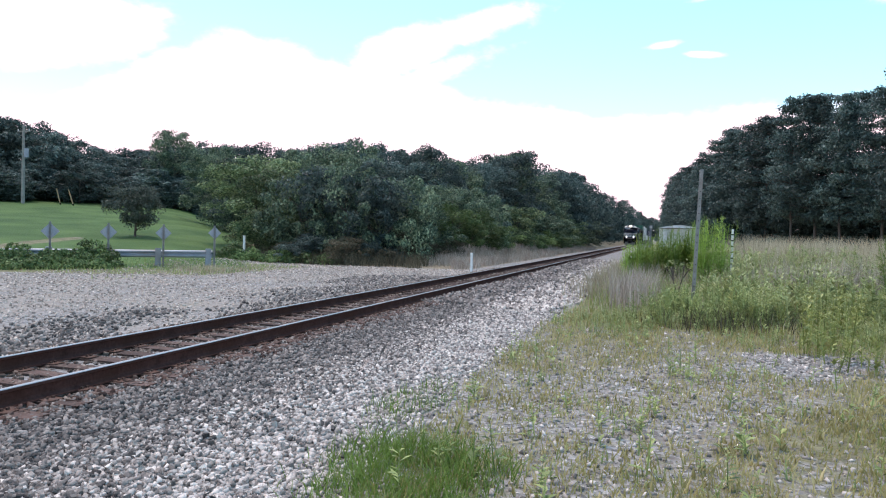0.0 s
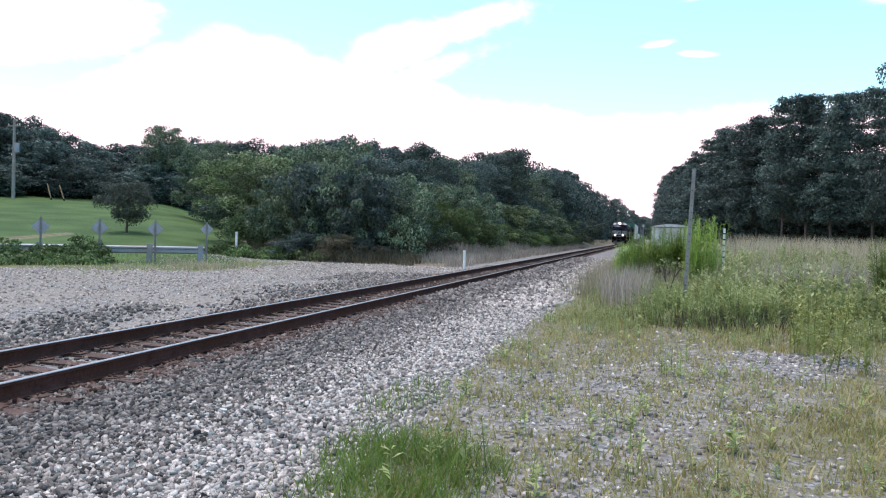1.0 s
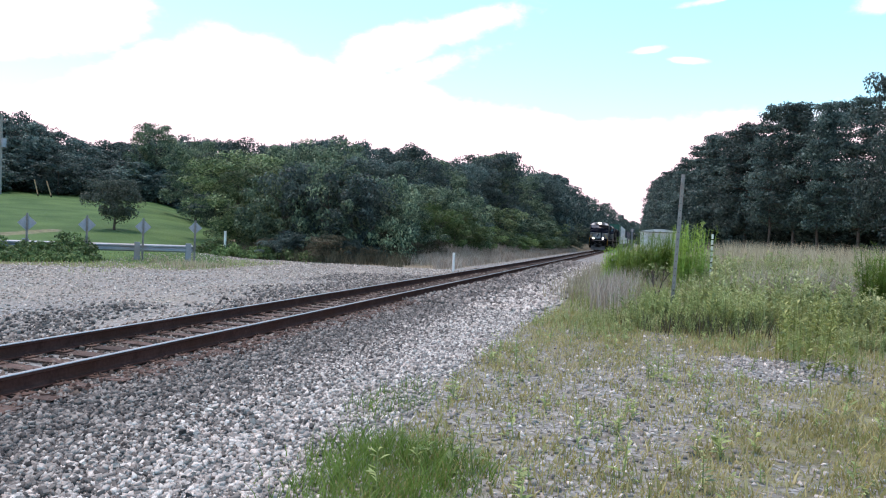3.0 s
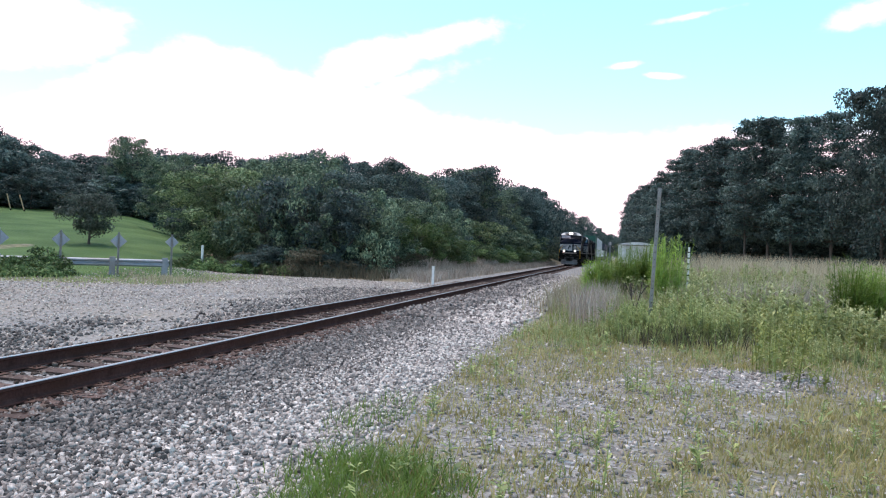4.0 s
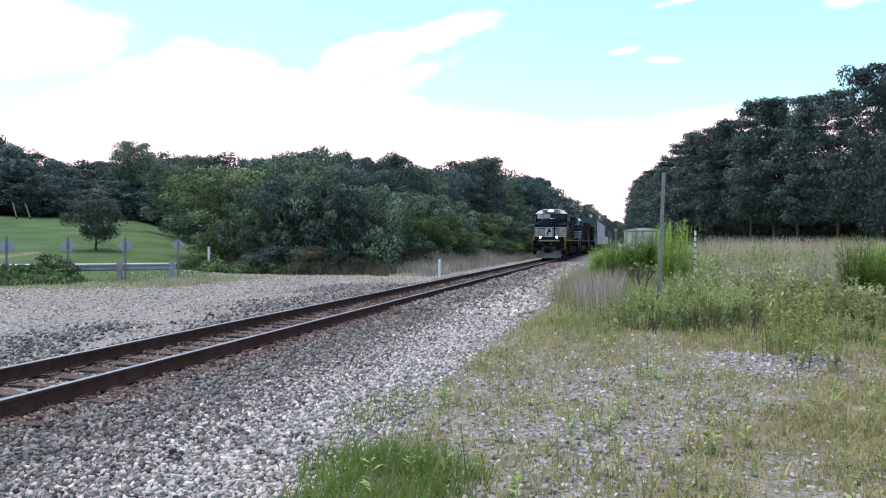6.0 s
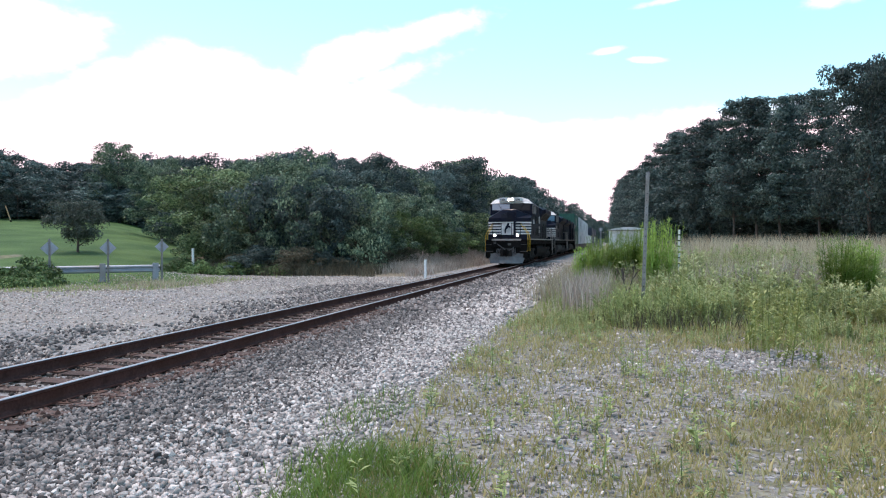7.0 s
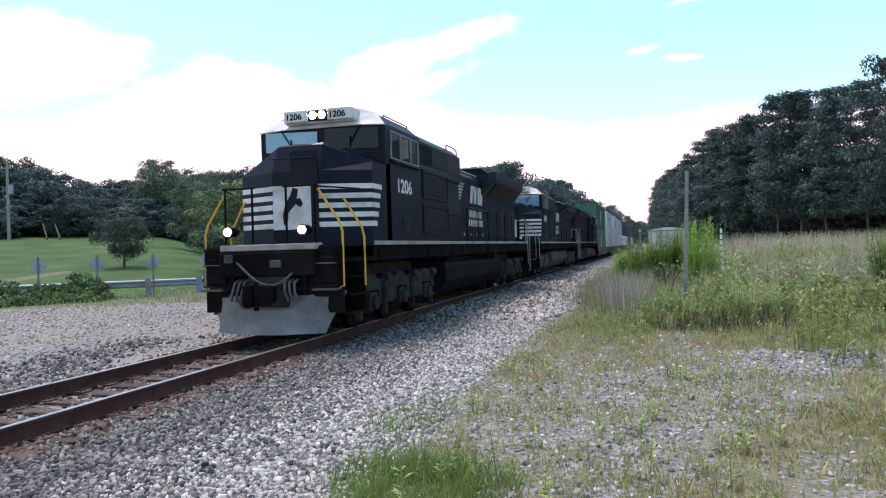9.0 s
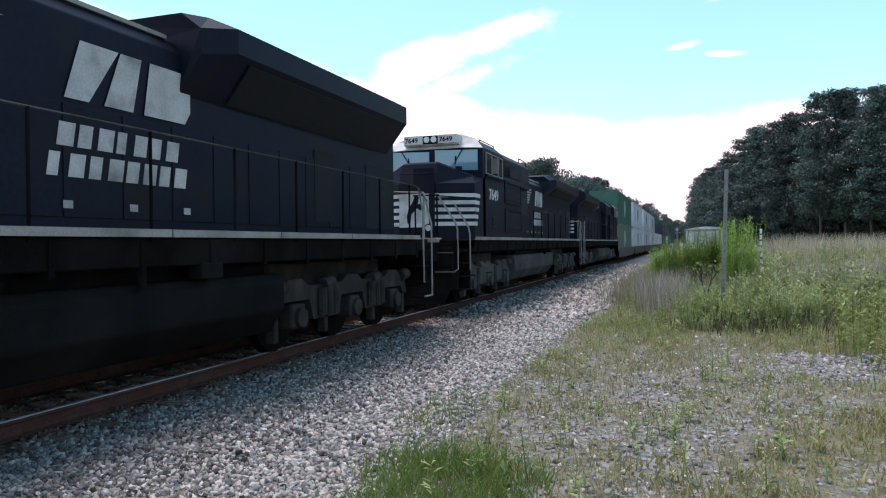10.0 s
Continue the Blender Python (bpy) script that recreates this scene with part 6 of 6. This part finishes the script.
        tube(bm, [(s * 0.3, -1.3, 2.88), (s * 1.0, -1.3, 2.88)], 0.02, 6)
        tube(bm, [(s * 0.95, -1.3, 2.86), (s * 1.42, -0.25, 2.86)], 0.016, 6)
        part("front_handrail", bm, M["under"], e)
        d = part("ditch_light", cyl(B(), (s * 0.78, -1.5, 2.05), (s * 0.78, -1.26, 2.05), 0.105, 0.09, 16), M["under"], e)
        part("lens", cyl(B(), (s * 0.78, -1.515, 2.05), (s * 0.78, -1.495, 2.05), 0.078, seg=16), M["lamp" if lit else "lens"], d, "lit lens" if lit else "")
        part("uncoupling_lever", tube(B(), [(s * 0.25, -1.45, 0.98), (s * 0.7, -1.5, 0.95), (s * 1.42, -1.4, 1.02)], 0.014, 6), M["tank"], e)
        part("bracket", box(B(), s * 1.15 - 0.22, s * 1.15 + 0.22, -1.36, -1.22, 1.05, 1.55, 0.03), M["under"], e)
    # rear platform
    bm = B()
    box(bm, -1.35, 1.35, end, end + 0.9, 1.5, 1.76, 0.02)
    box(bm, -1.35, 1.35, end + 0.75, end + 0.85, 0.75, 1.6)
    box(bm, -0.18, 0.18, end + 0.6, end + 1.5, 0.68, 1.02, 0.04)
    part("rear_platform", bm, M["under"], e)
    for s in (-1, 1):
        bm = B()
        tube(bm, [(s * 1.42, end + 0.15, 2.85), (s * 1.46, end + 0.3, 2.4), (s * 1.48, end + 0.3, 0.8)], 0.02, 6)
        tube(bm, [(s * 1.3, end + 0.8, 2.8), (s * 1.48, end + 0.8, 2.1), (s * 1.48, end + 0.8, 0.5), (s * 1.48, end + 0.35, 0.5)], 0.02, 6)
        tube(bm, [(s * 0.3, end + 0.8, 1.76), (s * 0.3, end + 0.8, 2.85), (s * 1.3, end + 0.8, 2.8), (s * 1.3, end + 0.8, 1.76)], 0.02, 6)
        part("rear_handrail", bm, M["sill"], e)
        for j in range(4):
            part("step", box(B(), min(s * 1.05, s * 1.46), max(s * 1.05, s * 1.46), end + 0.3, end + 0.75, 0.46 + j * 0.34, 0.49 + j * 0.34), M["under"], e)
    return tagged(e, ("black freight locomotive with white nose stripes and lit headlights" if lit else "black freight locomotive with grey handrails coupled behind another"), "locomotive", "locomotives")


def bm_louvre(x, s, y0, y1, z0, z1):
    bm = B()
    for j in range(5):
        z = z0 + (z1 - z0) * j / 5
        prism(bm, [(x, z), (x + s * 0.03, z), (x, z + 0.05)], "y", y0, y1)
    return bm


def container(mat, label, length=16.15, height=2.9, z=0.4, rib=0.36):
    """A corrugated box with corner posts, rails, castings and doors at its end."""
    e = tagged(empty("container"), label, "container", "stacked containers")
    w = 1.22
    part("shell", box(B(), -w + 0.03, w - 0.03, 0.05, length - 0.05, z + 0.1, z + height - 0.06), mat, e)
    bm = B()
    y = 0.25
    while y < length - 0.3:
        for s in (-1, 1):
            box(bm, min(s * (w - 0.03), s * w), max(s * (w - 0.03), s * w), y, y + rib * 0.55, z + 0.16, z + height - 0.12)
        y += rib
    x = -w + 0.2
    while x < w - 0.2:
        box(bm, x, x + 0.14, 0.02, 0.05, z + 0.16, z + height - 0.12)
        x += 0.27
    part("corrugation", bm, mat, e)
    for s in (-1, 1):
        for yy in (0.0, length - 0.16):
            part("corner_post", box(B(), s * w - 0.08 if s > 0 else s * w, s * w if s > 0 else s * w + 0.08, yy, yy + 0.16, z, z + height, 0.01), mat, e)
        for zz in (z, z + height - 0.12):
            part("side_rail", box(B(), s * w - 0.06 if s > 0 else s * w - 0.005, s * w + 0.005 if s > 0 else s * w + 0.06, 0.1, length - 0.1, zz, zz + 0.12), mat, e)
    part("roof", box(B(), -w + 0.05, w - 0.05, 0.1, length - 0.1, z + height - 0.06, z + height - 0.02), mat, e)
    bm = B()
    box(bm, w, w + 0.006, length * 0.42, length * 0.46, z + 0.8, z + 2.3)
    box(bm, w, w + 0.006, length * 0.49, length * 0.52, z + 1.2, z + 2.3)
    part("sign", bm, M["mark"] if mat not in (M["shell_silver"], M["shell_white"]) else M["shell_dark"], e)
    return e


def well_car():
    e = tagged(empty("well_car"), "low brown well car carrying containers", "rail car", "well cars")
    bm = B()
    for s in (-1, 1):
        prism(bm, [(-0.9, 0.75), (0.3, 0.3), (16.0, 0.3), (17.2, 0.75), (17.2, 1.15), (-0.9, 1.15)], "x", s * 1.33 - 0.05, s * 1.33 + 0.05)
    part("side_sill", bm, M["car"], e)
    bm = B()
    box(bm, -1.25, 1.25, 0.0, 16.3, 0.3, 0.38)
    box(bm, -1.2, 1.2, -1.6, 0.0, 0.85, 1.1)
    box(bm, -1.2, 1.2, 16.3, 18.0, 0.85, 1.1)
    part("floor", bm, M["car"], e)
    for y in (-1.1, 17.5):
        bm = B()
        for s in (-1, 1):
            prism(bm, [(y - 1.25, 0.5), (y - 0.5, 0.85), (y + 0.5, 0.85), (y + 1.25, 0.5), (y + 0.9, 0.32), (y - 0.9, 0.32)], "x", s * 1.0 - 0.07, s * 1.0 + 0.07)
            for o in (-0.85, 0.85):
                cyl(bm, (s * 0.7, y + o, 0.46), (s * 0.82, y + o, 0.46), 0.455, seg=20)
        part("truck", bm, M["under"], e)
    return e


def make_train():
    made = []
    made.append((loco("1206", lit=True), 0.0, 0))
    made.append((loco("7649", ge=True), 23.1, 0))
    made.append((loco("", ge=True, turning=False), 46.2 + 19.9 - 0.6, 180))
    y = 68.4
    row = [("shell_green", "shell_olive"), ("shell_silver", "shell_silver"), ("shell_white", "shell_silver"), ("shell_silver", "shell_white"),
           (None, "shell_white"), (None, "shell_white"), ("shell_dark", "shell_dark"), ("shell_dark", "shell_dark"), ("shell_dark", "shell_silver"), ("shell_dark", "shell_dark")]
    names = {"shell_green": "dark green corrugated container on a well car", "shell_olive": "pale green corrugated container on a well car",
             "shell_silver": "silver ribbed container on a well car", "shell_white": "white ribbed container on a well car", "shell_dark": "dark blue container on a well car"}
    car = well_car()
    pool = {}
    for i, pair in enumerate(row):
        c = car if i == 0 else copy_thing(car, pose(0, 0, 0))
        made.append((c, y, 0))
        for lv, k in enumerate(reversed(pair)):
            if k is None:
                continue
            if (k, lv) in pool:
                o = copy_thing(pool[(k, lv)], pose(0, 0, 0))
            else:
                o = pool[(k, lv)] = container(M[k], names[k], z=0.40 + 2.91 * lv)
            made.append((o, y, 0))
        y += 19.7
    return made


TRAIN = make_train()


# ---- what moves ----
def front(t):
    """Where the leading cab's corner is along the line."""
    return 13.28 + 18.2 * (9.0 - t)


def motions():
    for ob, back, turn in TRAIN:
        walk(ob, [(t / 2, pose(TRACK_X, front(t / 2) + back, RAIL_TOP, 0, 0, turn)) for t in range(21)])
    for w, y in WHEELS:
        walk(w, [(k / 30, pose(0, y, 0.53, math.degrees(18.2 * k / 30 / 0.53) % 360, 0, 0)) for k in range(301)])


motions()
